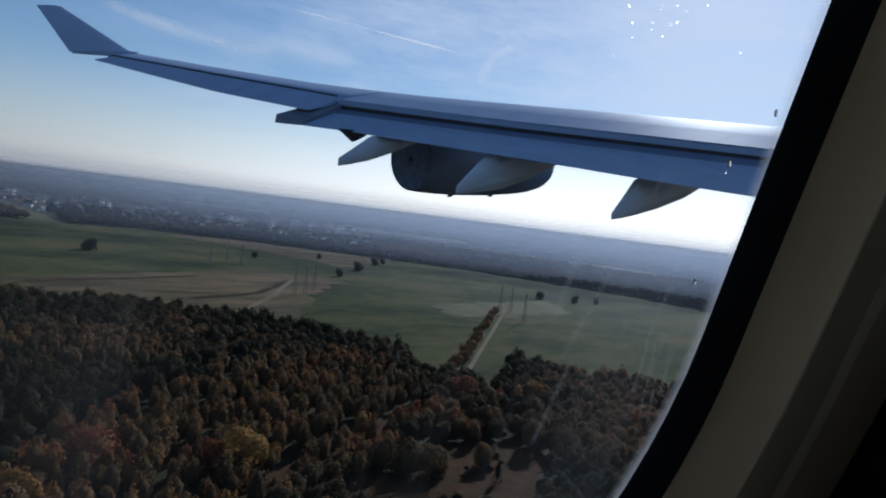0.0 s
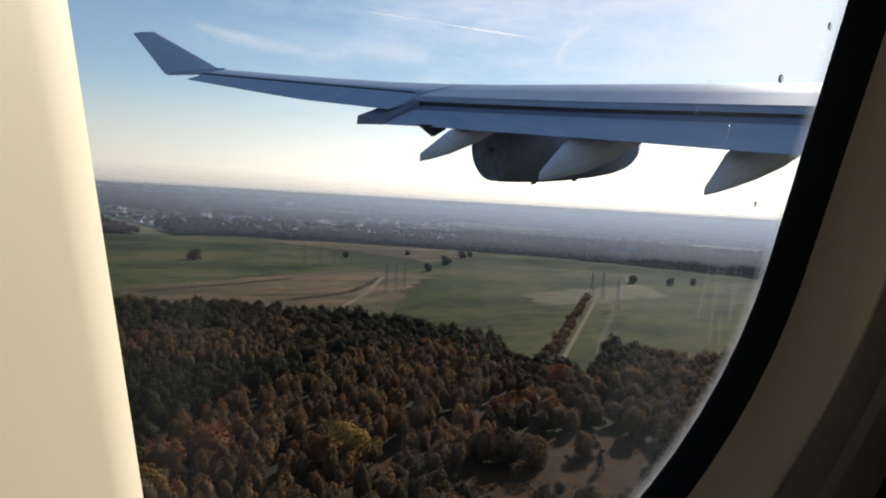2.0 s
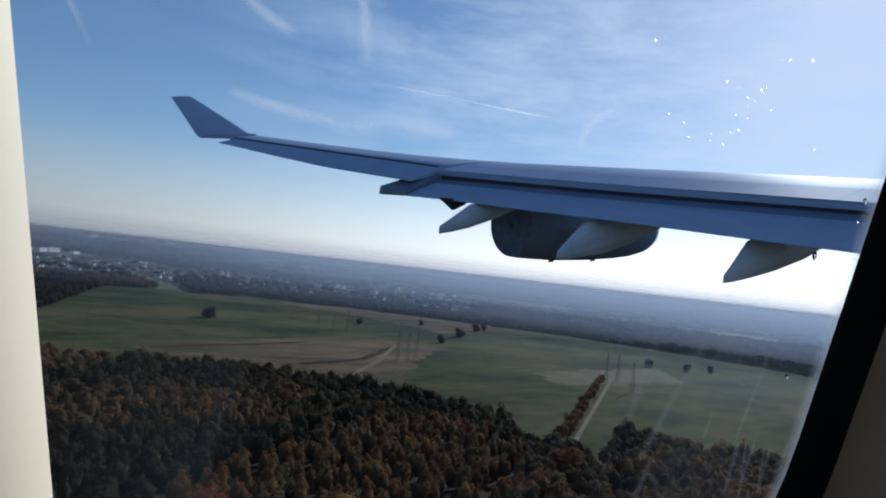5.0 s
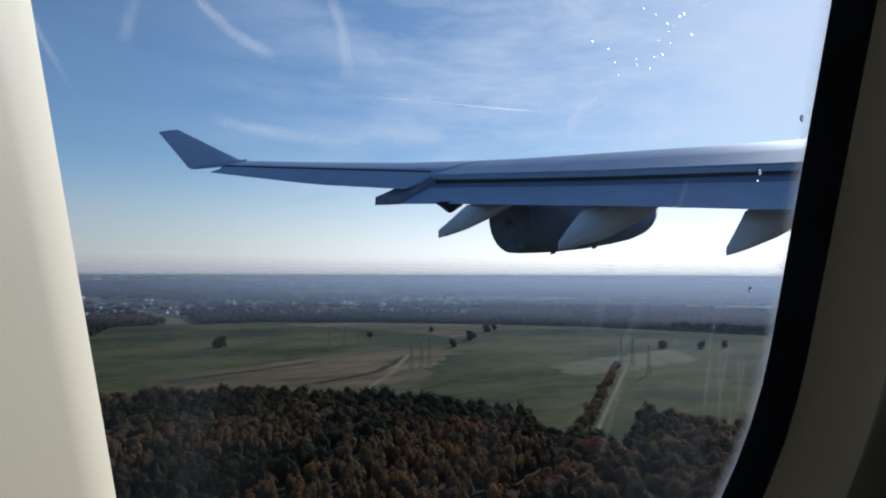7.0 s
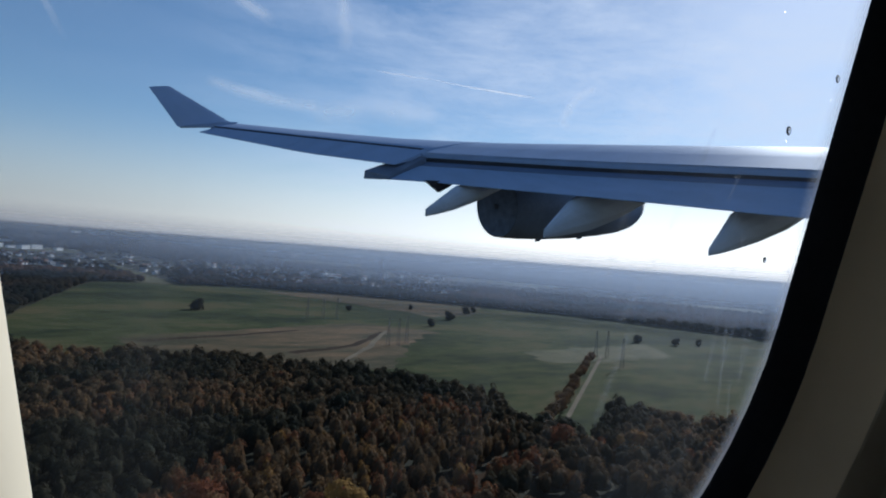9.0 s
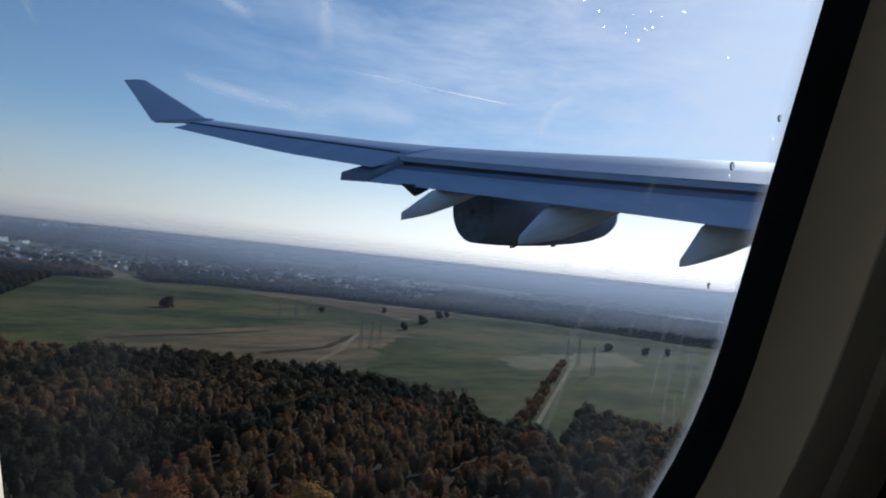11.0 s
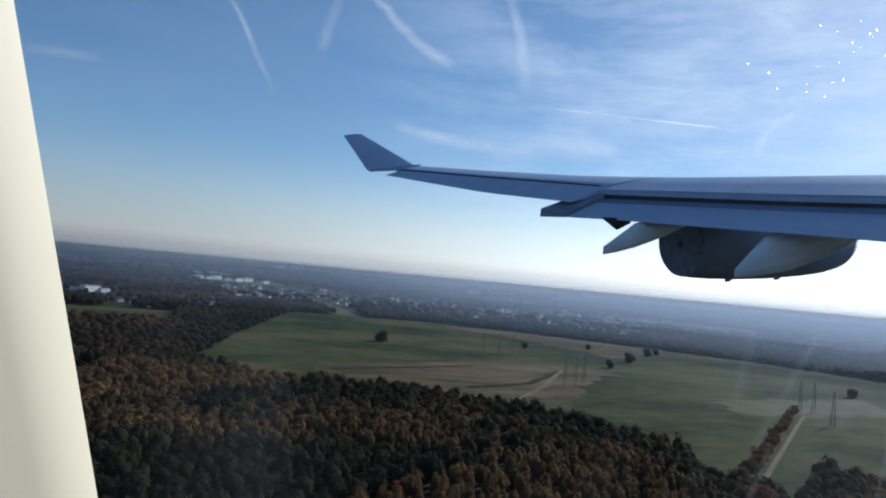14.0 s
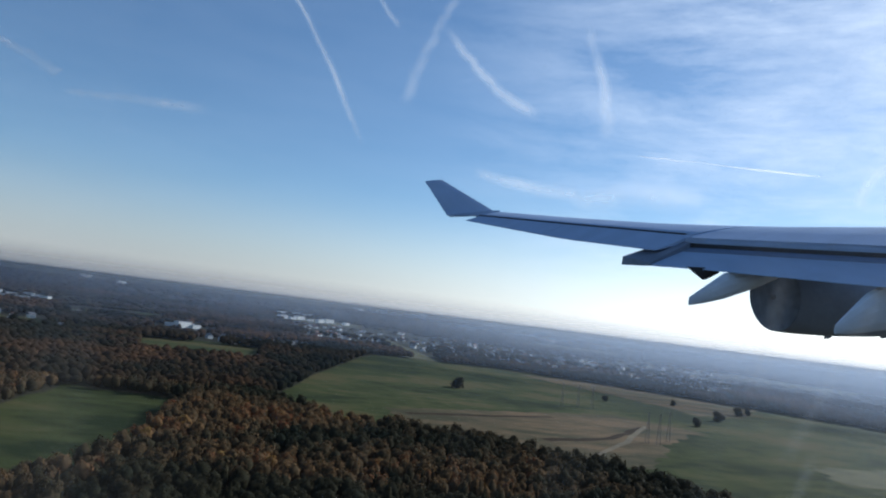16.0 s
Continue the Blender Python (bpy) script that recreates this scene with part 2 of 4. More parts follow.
def soft_ribbon(name, amount):
    """White ribbon for ice cloud, streaks and glare, dense along its middle and ragged towards its edges (uv)."""
    m = bpy.data.materials.new(name)
    m.use_nodes = True
    n, l = m.node_tree.nodes, m.node_tree.links
    n.remove(n["Principled BSDF"])
    tp, tl, df = n.new("ShaderNodeBsdfTransparent"), n.new("ShaderNodeBsdfTranslucent"), n.new("ShaderNodeBsdfDiffuse")
    half, ms = n.new("ShaderNodeMixShader"), n.new("ShaderNodeMixShader")
    half.inputs[0].default_value = 0.5
    for k in (tl, df):
        k.inputs["Color"].default_value = (0.97, 0.97, 1, 1)
    uv = n.new("ShaderNodeUVMap")
    sp = n.new("ShaderNodeSeparateXYZ")
    l.new(uv.outputs[0], sp.inputs[0])
    pp = n.new("ShaderNodeMath")
    pp.operation = "PINGPONG"
    pp.inputs[1].default_value = 0.5
    l.new(sp.outputs["Y"], pp.inputs[0])
    pq = n.new("ShaderNodeMath")
    pq.operation = "PINGPONG"
    pq.inputs[1].default_value = 0.5
    l.new(sp.outputs["X"], pq.inputs[0])
    e1, e2 = n.new("ShaderNodeMapRange"), n.new("ShaderNodeMapRange")
    e1.interpolation_type = e2.interpolation_type = "SMOOTHSTEP"
    e1.inputs["From Max"].default_value, e2.inputs["From Max"].default_value = 0.5, 0.15
    l.new(pp.outputs[0], e1.inputs["Value"])
    l.new(pq.outputs[0], e2.inputs["Value"])
    tc, no = n.new("ShaderNodeTexCoord"), n.new("ShaderNodeTexNoise")
    no.inputs["Scale"].default_value, no.inputs["Detail"].default_value = 0.0025, 3
    l.new(tc.outputs["Object"], no.inputs["Vector"])
    nr = n.new("ShaderNodeMapRange")
    nr.inputs["From Min"].default_value, nr.inputs["From Max"].default_value = 0.2, 0.6
    nr.inputs["To Max"].default_value = amount
    l.new(no.outputs["Fac"], nr.inputs["Value"])
    m1, m2 = n.new("ShaderNodeMath"), n.new("ShaderNodeMath")
    m1.operation = m2.operation = "MULTIPLY"
    l.new(e1.outputs["Result"], m1.inputs[0])
    l.new(e2.outputs["Result"], m1.inputs[1])
    l.new(m1.outputs[0], m2.inputs[0])
    l.new(nr.outputs["Result"], m2.inputs[1])
    l.new(tl.outputs[0], half.inputs[1])
    l.new(df.outputs[0], half.inputs[2])
    l.new(m2.outputs[0], ms.inputs[0])
    l.new(tp.outputs[0], ms.inputs[1])
    l.new(half.outputs[0], ms.inputs[2])
    l.new(ms.outputs[0], n["Material Output"].inputs["Surface"])
    return m


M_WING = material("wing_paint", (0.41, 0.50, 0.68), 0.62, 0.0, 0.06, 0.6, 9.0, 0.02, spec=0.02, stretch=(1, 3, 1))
M_FLAP = material("flap_paint", (0.34, 0.44, 0.62), 0.5, 0.0, 0.08, 0.9, 14.0, 0.02, stretch=(3, 1, 1))
# Flap paint darkened for the shaded vane.
M_VANE = material("vane_darkened", (0.16, 0.21, 0.33), 0.5, 0.0, 0.08, 0.9, 14.0, 0.02, stretch=(3, 1, 1))
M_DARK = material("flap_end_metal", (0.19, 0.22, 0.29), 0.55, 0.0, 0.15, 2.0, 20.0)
# Near-black for the shade in slots and gaps, and for the bracket.
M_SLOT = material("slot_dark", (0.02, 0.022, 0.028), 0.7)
M_FAIR = material("fairing_paint", (0.74, 0.78, 0.86), 0.45, 0.0, 0.1, 1.4, 18.0, stretch=(0.6, 2, 2))
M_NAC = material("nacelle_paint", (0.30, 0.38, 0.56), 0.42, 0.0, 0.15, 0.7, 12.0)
M_NOZ = material("nozzle_metal", (0.20, 0.26, 0.39), 0.75, 0.0, 0.2, 4.0, 30.0)
M_LIP = material("bare_lip", (0.6, 0.6, 0.62), 0.25, 0.9, 0.05)
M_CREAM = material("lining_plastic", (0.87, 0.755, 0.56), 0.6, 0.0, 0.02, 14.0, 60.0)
# Darker tones of the lining: shade put into wall panel and surround.
M_PANEL = material("panel_plastic_shaded", (0.16, 0.145, 0.11), 0.6, 0.0, 0.04, 6.0, 80.0)
M_SURR = material("surround_plastic_shaded", (0.60, 0.54, 0.43), 0.6, 0.0, 0.04, 6.0, 80.0)
M_SEAL = material("seal_rubber", (0.010, 0.010, 0.011), 0.8, 0.0, 0.2, 30.0, 300.0, spec=0.06)
# Pale, so the unseen cabin bounces light onto the window lining.
M_CABIN = material("cabin_bounce", (0.78, 0.77, 0.74), 0.7, 0.0, 0.1, 2.0, 60.0)
M_SEATC = material("seat_cloth", (0.005, 0.005, 0.005), 0.95, 0.0, 0.3, 40.0, 400.0, 0.3, spec=0.02)
M_CORD = material("seat_piping_cord", (0.10, 0.088, 0.07), 0.8, 0.0, 0.2, 60.0, 300.0)
M_SPECK = bpy.data.materials.new("water_droplet")
M_SPECK.use_nodes = True
for key, val in (("Transmission Weight", 1.0), ("Roughness", 0.03), ("IOR", 1.33)):
    M_SPECK.node_tree.nodes["Principled BSDF"].inputs[key].default_value = val
M_PANE = veil("window_pane", 0.004, (0.95, 0.97, 1.0), noisy=(34.0, 6.0, 3.0))


# ---- helpers for parts ----
def mesh_of(name, verts, faces, mat, smooth=False):
    me = bpy.data.meshes.new(name)
    me.from_pydata([tuple(v) for v in verts], [], [tuple(f) for f in faces])
    bm = bmesh.new()
    bm.from_mesh(me)
    bmesh.ops.recalc_face_normals(bm, faces=bm.faces)
    bm.to_mesh(me)
    bm.free()
    me.materials.append(mat)
    if smooth:
        for p in me.polygons:
            p.use_smooth = True
    return me


def thing(name, label, category, group="", kind="", at=(0, 0, 0)):
    e = new(name)
    e.location = at
    e.empty_display_size = 0.2
    return tagged(e, label, category, group, kind)


def part(name, me, parent, label=""):
    o = new(name, me)
    o.parent = parent
    if parent.parent is None:
        o.matrix_parent_inverse = Matrix.Translation(-Vector(parent.location))
    if label:
        tagged(o, label)
    return o


def loft(rings, cap=True, closed=True):
    """Verts and faces of a skin through rings of equal length."""
    verts = [v for r in rings for v in r]
    k = len(rings[0])
    faces = []
    for i in range(len(rings) - 1):
        for j in range(k if closed else k - 1):
            a, b = i * k + j, i * k + (j + 1) % k
            faces.append((a, b, b + k, a + k))
    if cap:
        for ring in (rings[0], rings[-1]):
            faces.append(tuple(range(len(verts), len(verts) + k)))
            verts.extend(ring)
    return verts, faces


def lerp(x, table):
    xs = [t[0] for t in table]
    return float(np.interp(x, xs, [t[1] for t in table]))


def box_mesh(name, lo, hi, mat, bevel=0.0):
    bm = bmesh.new()
    bmesh.ops.create_cube(bm, size=1)
    for v in bm.verts:
        v.co = Vector([lo[i] + (v.co[i] + 0.5) * (hi[i] - lo[i]) for i in range(3)])
    if bevel:
        bmesh.ops.bevel(bm, geom=bm.edges[:], offset=bevel, segments=2, affect="EDGES")
    me = bpy.data.meshes.new(name)
    bm.to_mesh(me)
    bm.free()
    me.materials.append(mat)
    return me


# ---- the wing: plan in metres from the eye, chord fraction u from the leading edge ----
def le_x(y):
    return 26.34 - 0.625 * y


def te_x(y):
    return 17.31 - 0.378 * y


def at_u(y, u):
    return le_x(y) - u * (le_x(y) - te_x(y))


Z_CREST = [(1, 3.62), (8.9, 3.75), (11.2, 3.78), (13.8, 3.80), (16.6, 3.84), (19.4, 3.95), (23, 4.25), (27, 4.65)]
Z_80 = [(1, 2.35), (7.6, 2.64), (9.6, 2.73), (12, 2.83), (14.5, 2.97), (17.2, 3.13), (18.2, 3.24), (21.9, 3.66), (26.5, 4.22)]
Z_75 = [(1, 2.50), (7.6, 2.80), (12, 2.98), (17.2, 3.27), (17.7, 3.33), (21.9, 3.78), (26.5, 4.30)]
Z_TE = [(17, 2.60), (18, 2.72), (20.8, 3.05), (23.3, 3.46), (26.5, 4.00)]
Z_FLAP = [(1, 1.0), (6.95, 1.37), (7.9, 1.46), (10.85, 1.70), (13.4, 1.88), (16.4, 2.12), (18.2, 2.16)]


def wing_section(y, u_end, z_end):
    c = le_x(y) - te_x(y)
    zc = lerp(y, Z_CREST)
    up = []
    for k in range(7):
        u = u_end + (0.3 - u_end) * k / 6
        s = (u - 0.3) / (u_end - 0.3)
        up.append((u, z_end + (zc - z_end) * (1 - 0.62 * s - 0.38 * s * s)))
    for u in (0.2, 0.12, 0.06, 0.02, 0.0):
        d = 0.3 - u
        up.append((u, zc + 0.04 * d * c - 0.09 * c * (d / 0.3) ** 2.2))
    low = [(0.02, zc - 0.105 * c), (0.1, zc - 0.125 * c), (0.3, zc - 0.14 * c), (0.5, zc - 0.17 * c), (u_end - 0.012, z_end - 0.06 * c), (u_end, z_end - 0.012 * c)]
    return [(at_u(y, u), y, z) for u, z in up + low]


wing = thing("aircraft_wing", "grey airliner wing with flaps lowered and an upturned tip", "aircraft wing", at=(12, 14, 2.5))
ys_in = [1.0, 4, 6.9, 9, 11, 13, 15, 16.4, 17.3]
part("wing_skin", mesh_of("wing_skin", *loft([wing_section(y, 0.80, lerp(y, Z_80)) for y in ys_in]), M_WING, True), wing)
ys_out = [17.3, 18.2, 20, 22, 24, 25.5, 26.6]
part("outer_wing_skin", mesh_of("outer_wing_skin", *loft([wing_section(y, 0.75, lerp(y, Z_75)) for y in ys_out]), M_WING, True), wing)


def plate(y0, y1, u0, u1, z0, z1, thick, mat, name, steps=6, nose=0.0):
    """A tapered aerofoil plate between chord fractions u0 and u1; z0(y), z1(y) give its heights there."""
    rings = []
    for i in range(steps + 1):
        y = y0 + (y1 - y0) * i / steps
        xa, xb, za, zb = at_u(y, u0), at_u(y, u1), z0(y), z1(y)
        top, bot = [], []
        for s in (0, 0.06, 0.2, 0.45, 0.7, 1.0):
            t = thick * (math.sqrt(max(s, 0.02)) * 1.4 if s < 0.25 else 1.0 - 0.9 * max(0, s - 0.25) / 0.75)
            x, z = xa + (xb - xa) * s, za + (zb - za) * s
            hump = nose * 4 * s * (1 - s)
            top.append((x, y, z + hump))
            bot.append((x, y, z + hump - max(t, 0.02)))
        rings.append(top + bot[::-1])
    return mesh_of(name, *loft(rings), mat)


part("aileron", plate(17.32, 21.9, 0.757, 1.0, lambda y: lerp(y, Z_75) - 0.035, lambda y: lerp(y, Z_TE), 0.16, M_WING, "aileron"), wing)
part("aileron", plate(21.92, 26.3, 0.757, 1.0, lambda y: lerp(y, Z_75) - 0.035, lambda y: lerp(y, Z_TE), 0.13, M_WING, "aileron"), wing)
part("hinge_gap", plate(17.5, 26.4, 0.742, 0.760, lambda y: lerp(y, Z_75) + 0.02, lambda y: lerp(y, Z_75) - 0.02, 0.02, M_SLOT, "hinge_gap"), wing, "dark hinge line of the ailerons")
# spoiler panels along the rear of the upper skin
for k in range(-3, 5):
    y0, y1 = 7.2 + 2.0 * k, 9.192 + 2.0 * k

    def sp0(y):
        zc, ze = lerp(y, Z_CREST), lerp(y, Z_80)
        s = (0.62 - 0.3) / 0.5
        return ze + (zc - ze) * (1 - 0.62 * s - 0.38 * s * s) + 0.012

    part("spoiler", plate(y0, y1, 0.62, 0.805, sp0, lambda y: lerp(y, Z_80) + 0.018, 0.04, M_WING, "spoiler", 3), wing)
# near-black plate painting the slot's shade below the spoilers, and the drooped flap behind
part("slot_shade", plate(1.2, 17.25, 0.790, 0.803, lambda y: lerp(y, Z_80) - 0.03, lambda y: lerp(y, Z_80) - 0.30, 0.10, M_SLOT, "slot_shade"), wing, "near-black plate for the shade in the slot behind the spoilers")


def flap_z(y, s):
    return (lerp(y, Z_80) - 0.27) * (1 - s) + lerp(y, Z_FLAP) * s


# Vane darkened to carry the slot's shade; a thin dark plate draws the gap.
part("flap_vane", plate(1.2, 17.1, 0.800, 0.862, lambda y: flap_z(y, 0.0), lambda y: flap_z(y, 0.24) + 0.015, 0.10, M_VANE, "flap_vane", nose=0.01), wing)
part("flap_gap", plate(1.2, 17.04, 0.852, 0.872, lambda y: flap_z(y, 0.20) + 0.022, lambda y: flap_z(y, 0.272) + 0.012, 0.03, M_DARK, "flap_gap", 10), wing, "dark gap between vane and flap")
part("flap", plate(1.2, 17.05, 0.858, 1.08, lambda y: flap_z(y, 0.205), lambda y: flap_z(y, 1.0), 0.14, M_FLAP, "flap", 10, nose=0.015), wing)
fe = [[(11.75, 17.06, 3.0), (10.48, 17.06, 2.20), (10.46, 17.06, 2.11), (11.75, 17.06, 2.62)], [(11.62, 17.5, 3.02), (10.32, 17.5, 2.30), (10.30, 17.5, 2.12), (11.6, 17.5, 2.6)], [(11.3, 18.05, 2.93), (10.14, 18.05, 2.40), (10.12, 18.05, 2.14), (11.3, 18.05, 2.5)]]
part("flap_end", mesh_of("flap_end", *loft(fe), M_DARK), wing, "dark grey end of the flap")
bracket = [[(10.66, y, 2.05), (11.62, y, 2.14), (11.57, y, 2.0), (11.18, y, 1.77)] for y in (15.42, 15.55)]
part("hinge_bracket", mesh_of("hinge_bracket", *loft(bracket), M_SLOT), wing, "dark hinge bracket below the flap")

# winglet
tb, lb, lt, tt = Vector((6.70, 26.9, 4.12)), Vector((8.78, 27.0, 4.66)), Vector((6.53, 28.0, 5.84)), Vector((5.76, 27.9, 5.62))
rings = []
for s in (0, 0.25, 0.5, 0.75, 1.0):
    a, b = tb.lerp(tt, s), lb.lerp(lt, s)
    ring = []
    for side in (1, -1):
        for q in ((0, 0.15, 0.4, 0.7, 0.92, 1.0) if side == 1 else (0.92, 0.7, 0.4, 0.15)):
            w = 0.085 * (1 - 0.6 * s) * math.sin(math.pi * q) ** 0.8 if 0 < q < 1 else 0.0
            p = a.lerp(b, q)
            ring.append((p.x, p.y + side * w, p.z - side * w * 0.3))
    rings.append(ring)
part("winglet", mesh_of("winglet", *loft(rings), M_WING, False), wing)
# fillet from the tip of the wing into the winglet
rings = []
for s in (0, 0.5, 1):
    y = 26.55 + 0.42 * s
    ring = []
    zt = lerp(y, Z_CREST)
    for q, up, dn in ((0, 0.0, 0.05), (0.3, 0.02, 0.10), (0.7, 0.05, 0.16), (1.0, 0.0, 0.05)):
        x = 6.9 + (8.9 - 6.9) * q - 0.1 * s
        z = 4.14 + (4.66 - 4.14) * q
        ring.append((x, y, z + up))
    for q, dn in ((1.0, 0.05), (0.7, 0.16), (0.3, 0.10), (0, 0.05)):
        ring.append((6.9 + 2.0 * q - 0.1 * s, y, 4.14 + 0.52 * q - dn))
    rings.append(ring)
part("tip_fillet", mesh_of("tip_fillet", *loft(rings), M_WING, True), wing)


def canoe(y, stations):
    """Flap track fairing: stations of x, top, bottom and half width along the flight."""
    rings = []
    for x, zt, zb, hw in stations:
        zm = zb + 0.52 * (zt - zb)
        right = [(0.0, zt), (0.55, zt - 0.03 * (zt - zb)), (0.92, zm + 0.22 * (zt - zb)), (1.0, zm), (0.80, zb + 0.22 * (zt - zb)), (0.30, zb + 0.02 * (zt - zb)), (0.0, zb)]
        rings.append([(x, y + hw * q, z) for q, z in right] + [(x, y - hw * q, z) for q, z in right[-2:0:-1]])
    return mesh_of("flap_track_fairing", *loft(rings), M_FAIR, False)


part("flap_track_fairing", canoe(14.8, [(10.3, 1.20, 0.98, 0.02), (10.7, 1.50, 1.08, 0.08), (11.3, 1.95, 1.27, 0.17), (12.2, 2.15, 1.66, 0.25), (13, 2.5, 2.08, 0.25), (14, 2.8, 2.4, 0.2)]), wing)
part("flap_track_fairing", canoe(11.65, [(11.72, 0.80, 0.60, 0.02), (12.1, 1.16, 0.64, 0.10), (12.6, 1.62, 0.74, 0.19), (13.3, 2.0, 0.89, 0.29), (14.4, 2.3, 1.3, 0.31), (15.6, 2.6, 1.88, 0.28), (17, 2.8, 2.4, 0.2)]), wing)
part("flap_track_fairing", canoe(8.24, [(13.46, 0.60, 0.42, 0.02), (13.9, 1.00, 0.49, 0.10), (14.4, 1.48, 0.6, 0.19), (15.4, 1.9, 0.86, 0.31), (16.7, 2.2, 1.27, 0.33), (18.2, 2.6, 1.9, 0.28), (19.5, 2.8, 2.4, 0.2)]), wing)

# engine under the outer wing
N0, N1 = Vector((14.75, 17.0, 1.76)), Vector((21.5, 17.0, 2.70))


def lathe(profile, seg=40):
    ax = (N1 - N0)
    e1 = Vector((0, 1, 0))
    e2 = ax.normalized().cross(e1)
    return [[tuple(N0 + ax * s + (e1 * math.cos(2 * math.pi * k / seg) + e2 * math.sin(2 * math.pi * k / seg)) * r) for k in range(seg)] for s, r in profile]


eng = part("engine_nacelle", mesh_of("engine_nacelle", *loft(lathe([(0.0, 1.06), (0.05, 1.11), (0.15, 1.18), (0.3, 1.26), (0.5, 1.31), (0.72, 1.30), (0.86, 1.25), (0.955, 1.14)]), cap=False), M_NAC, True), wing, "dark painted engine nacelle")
part("inlet_lip", mesh_of("inlet_lip", *loft(lathe([(0.955, 1.14), (0.985, 1.06), (1.0, 0.95), (0.985, 0.88), (0.9, 0.86), (0.7, 0.84)]), cap=False), M_LIP, True), eng, "bare metal inlet lip")
part("nozzle", mesh_of("nozzle", *loft(lathe([(0.0, 1.06), (-0.005, 1.0), (0.04, 0.92), (0.22, 0.90), (0.24, 0.30), (0.10, 0.26), (-0.02, 0.06)]), cap=True), M_NOZ, True), eng)
for s, r in ((0.32, 1.15), (0.64, 1.20)):
    c = N0.lerp(N1, s)
    mast = [[(c.x + dx, c.y + dy, c.z + dz) for dx, dy, dz in ring] for ring in (
        [(-0.16, -0.03, -r), (0.16, -0.03, -r), (0.16, 0.03, -r), (-0.16, 0.03, -r)],
        [(-0.22, -0.02, -r - 0.22), (-0.02, -0.02, -r - 0.19), (-0.02, 0.02, -r - 0.19), (-0.22, 0.02, -r - 0.22)])]
    part("drain_mast", mesh_of("drain_mast", *loft(mast), M_NOZ), eng)
pyl = [[(15.3, 16.9 + d, 2.5), (18.5, 16.9 + d, 3.2), (20.4, 16.9 + d, 3.55), (17.5, 16.9 + d, 3.6), (15.3, 16.9 + d, 3.1)] for d in (-0.18, 0.18)]
part("engine_pylon", mesh_of("engine_pylon", *loft(pyl), M_WING), wing)

# ---- the cabin window: along, out and up axes of the leaning cabin wall ----
KW = 0.72
E_A, E_N, E_U = Vector((0.9796, 0, 0.2008)), Vector((-0.0566, 0.9595, 0.2760)), Vector((-0.1927, -0.2817, 0.9400))
CAB = Matrix(((E_A.x, E_N.x, E_U.x, 0), (E_A.y, E_N.y, E_U.y, 0.16 * KW), (E_A.z, E_N.z, E_U.z, 0), (0, 0, 0, 1)))


def rounded(a0, a1, h0, h1, r, n, k=10):
    """Rounded rectangle of the wall's plane at depth n, as a ring of local points."""
    pts = []
    for ca, ch, st in ((a1 - r, h1 - r, 0), (a0 + r, h1 - r, 90), (a0 + r, h0 + r, 180), (a1 - r, h0 + r, 270)):
        for i in range(k + 1):
            t = radians(st + 90 * i / k)
            pts.append((ca + r * math.cos(t), n, ch + r * math.sin(t)))
    return [tuple(CAB @ (Vector(p) * KW)) for p in pts]


R0 = (-0.013, 0.372, -0.280, 0.300, 0.170)
R1 = (-0.010, 0.374, -0.281, 0.301, 0.170)
R4 = (-0.075, 0.53, -0.395, 0.405, 0.23)
R4_RING = (-0.075, -0.127, 0.53, -0.085, -0.395, 0.405, 0.23)
window = thing("cabin_window", "oval cabin window with black rubber seal and cream lining", "window", kind="structure", at=(0.12, 0.12, -0.04))
part("window_seal", mesh_of("window_seal", *loft([rounded(*R0, 0.0), rounded(R0[0] + 0.004, R0[1] - 0.003, R0[2] + 0.004, R0[3] - 0.004, 0.166, -0.003), rounded(R1[0] + 0.002, R1[1] - 0.002, R1[2] + 0.002, R1[3] - 0.002, 0.17, -0.012), rounded(*R1, -0.021)], cap=False), M_SEAL, True), window)


def lining(a0, n0, a1, n1, h0, h1, r):
    """Ring of the lining whose depth eases from n0 at the aft side to n1 at the forward side."""
    out = []
    inv = CAB.inverted()
    for p in rounded(a0, a1, h0, h1, r, 0.0):
        q = (inv @ Vector(p)) / KW
        t = min(1.0, max(0.0, (q.x - 0.10) / 0.22))
        q.y = n0 + (n1 - n0) * t * t * (3 - 2 * t)
        out.append(tuple(CAB @ (q * KW)))
    return out


lines = [lining(-0.010, -0.021, 0.374, -0.021, -0.281, 0.301, 0.170), lining(-0.006, -0.028, 0.380, -0.0225, -0.283, 0.303, 0.171), lining(0.003, -0.048, 0.418, -0.0385, -0.296, 0.315, 0.175), lining(0.006, -0.055, 0.424, -0.0455, -0.303, 0.322, 0.178), lining(0.0, -0.064, 0.4245, -0.046, -0.306, 0.325, 0.180), lining(-0.016, -0.083, 0.425, -0.0465, -0.310, 0.329, 0.184), lining(-0.034, -0.100, 0.426, -0.0475, -0.325, 0.342, 0.195)]
part("window_reveal", mesh_of("window_reveal", *loft(lines[:6], cap=False), M_CREAM, True), window)
# Surround in a lowered lining tone, shade put into its colour.
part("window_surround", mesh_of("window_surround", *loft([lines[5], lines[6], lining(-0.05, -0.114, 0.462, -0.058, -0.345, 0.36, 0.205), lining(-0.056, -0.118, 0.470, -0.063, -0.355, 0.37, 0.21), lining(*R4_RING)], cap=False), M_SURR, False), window)
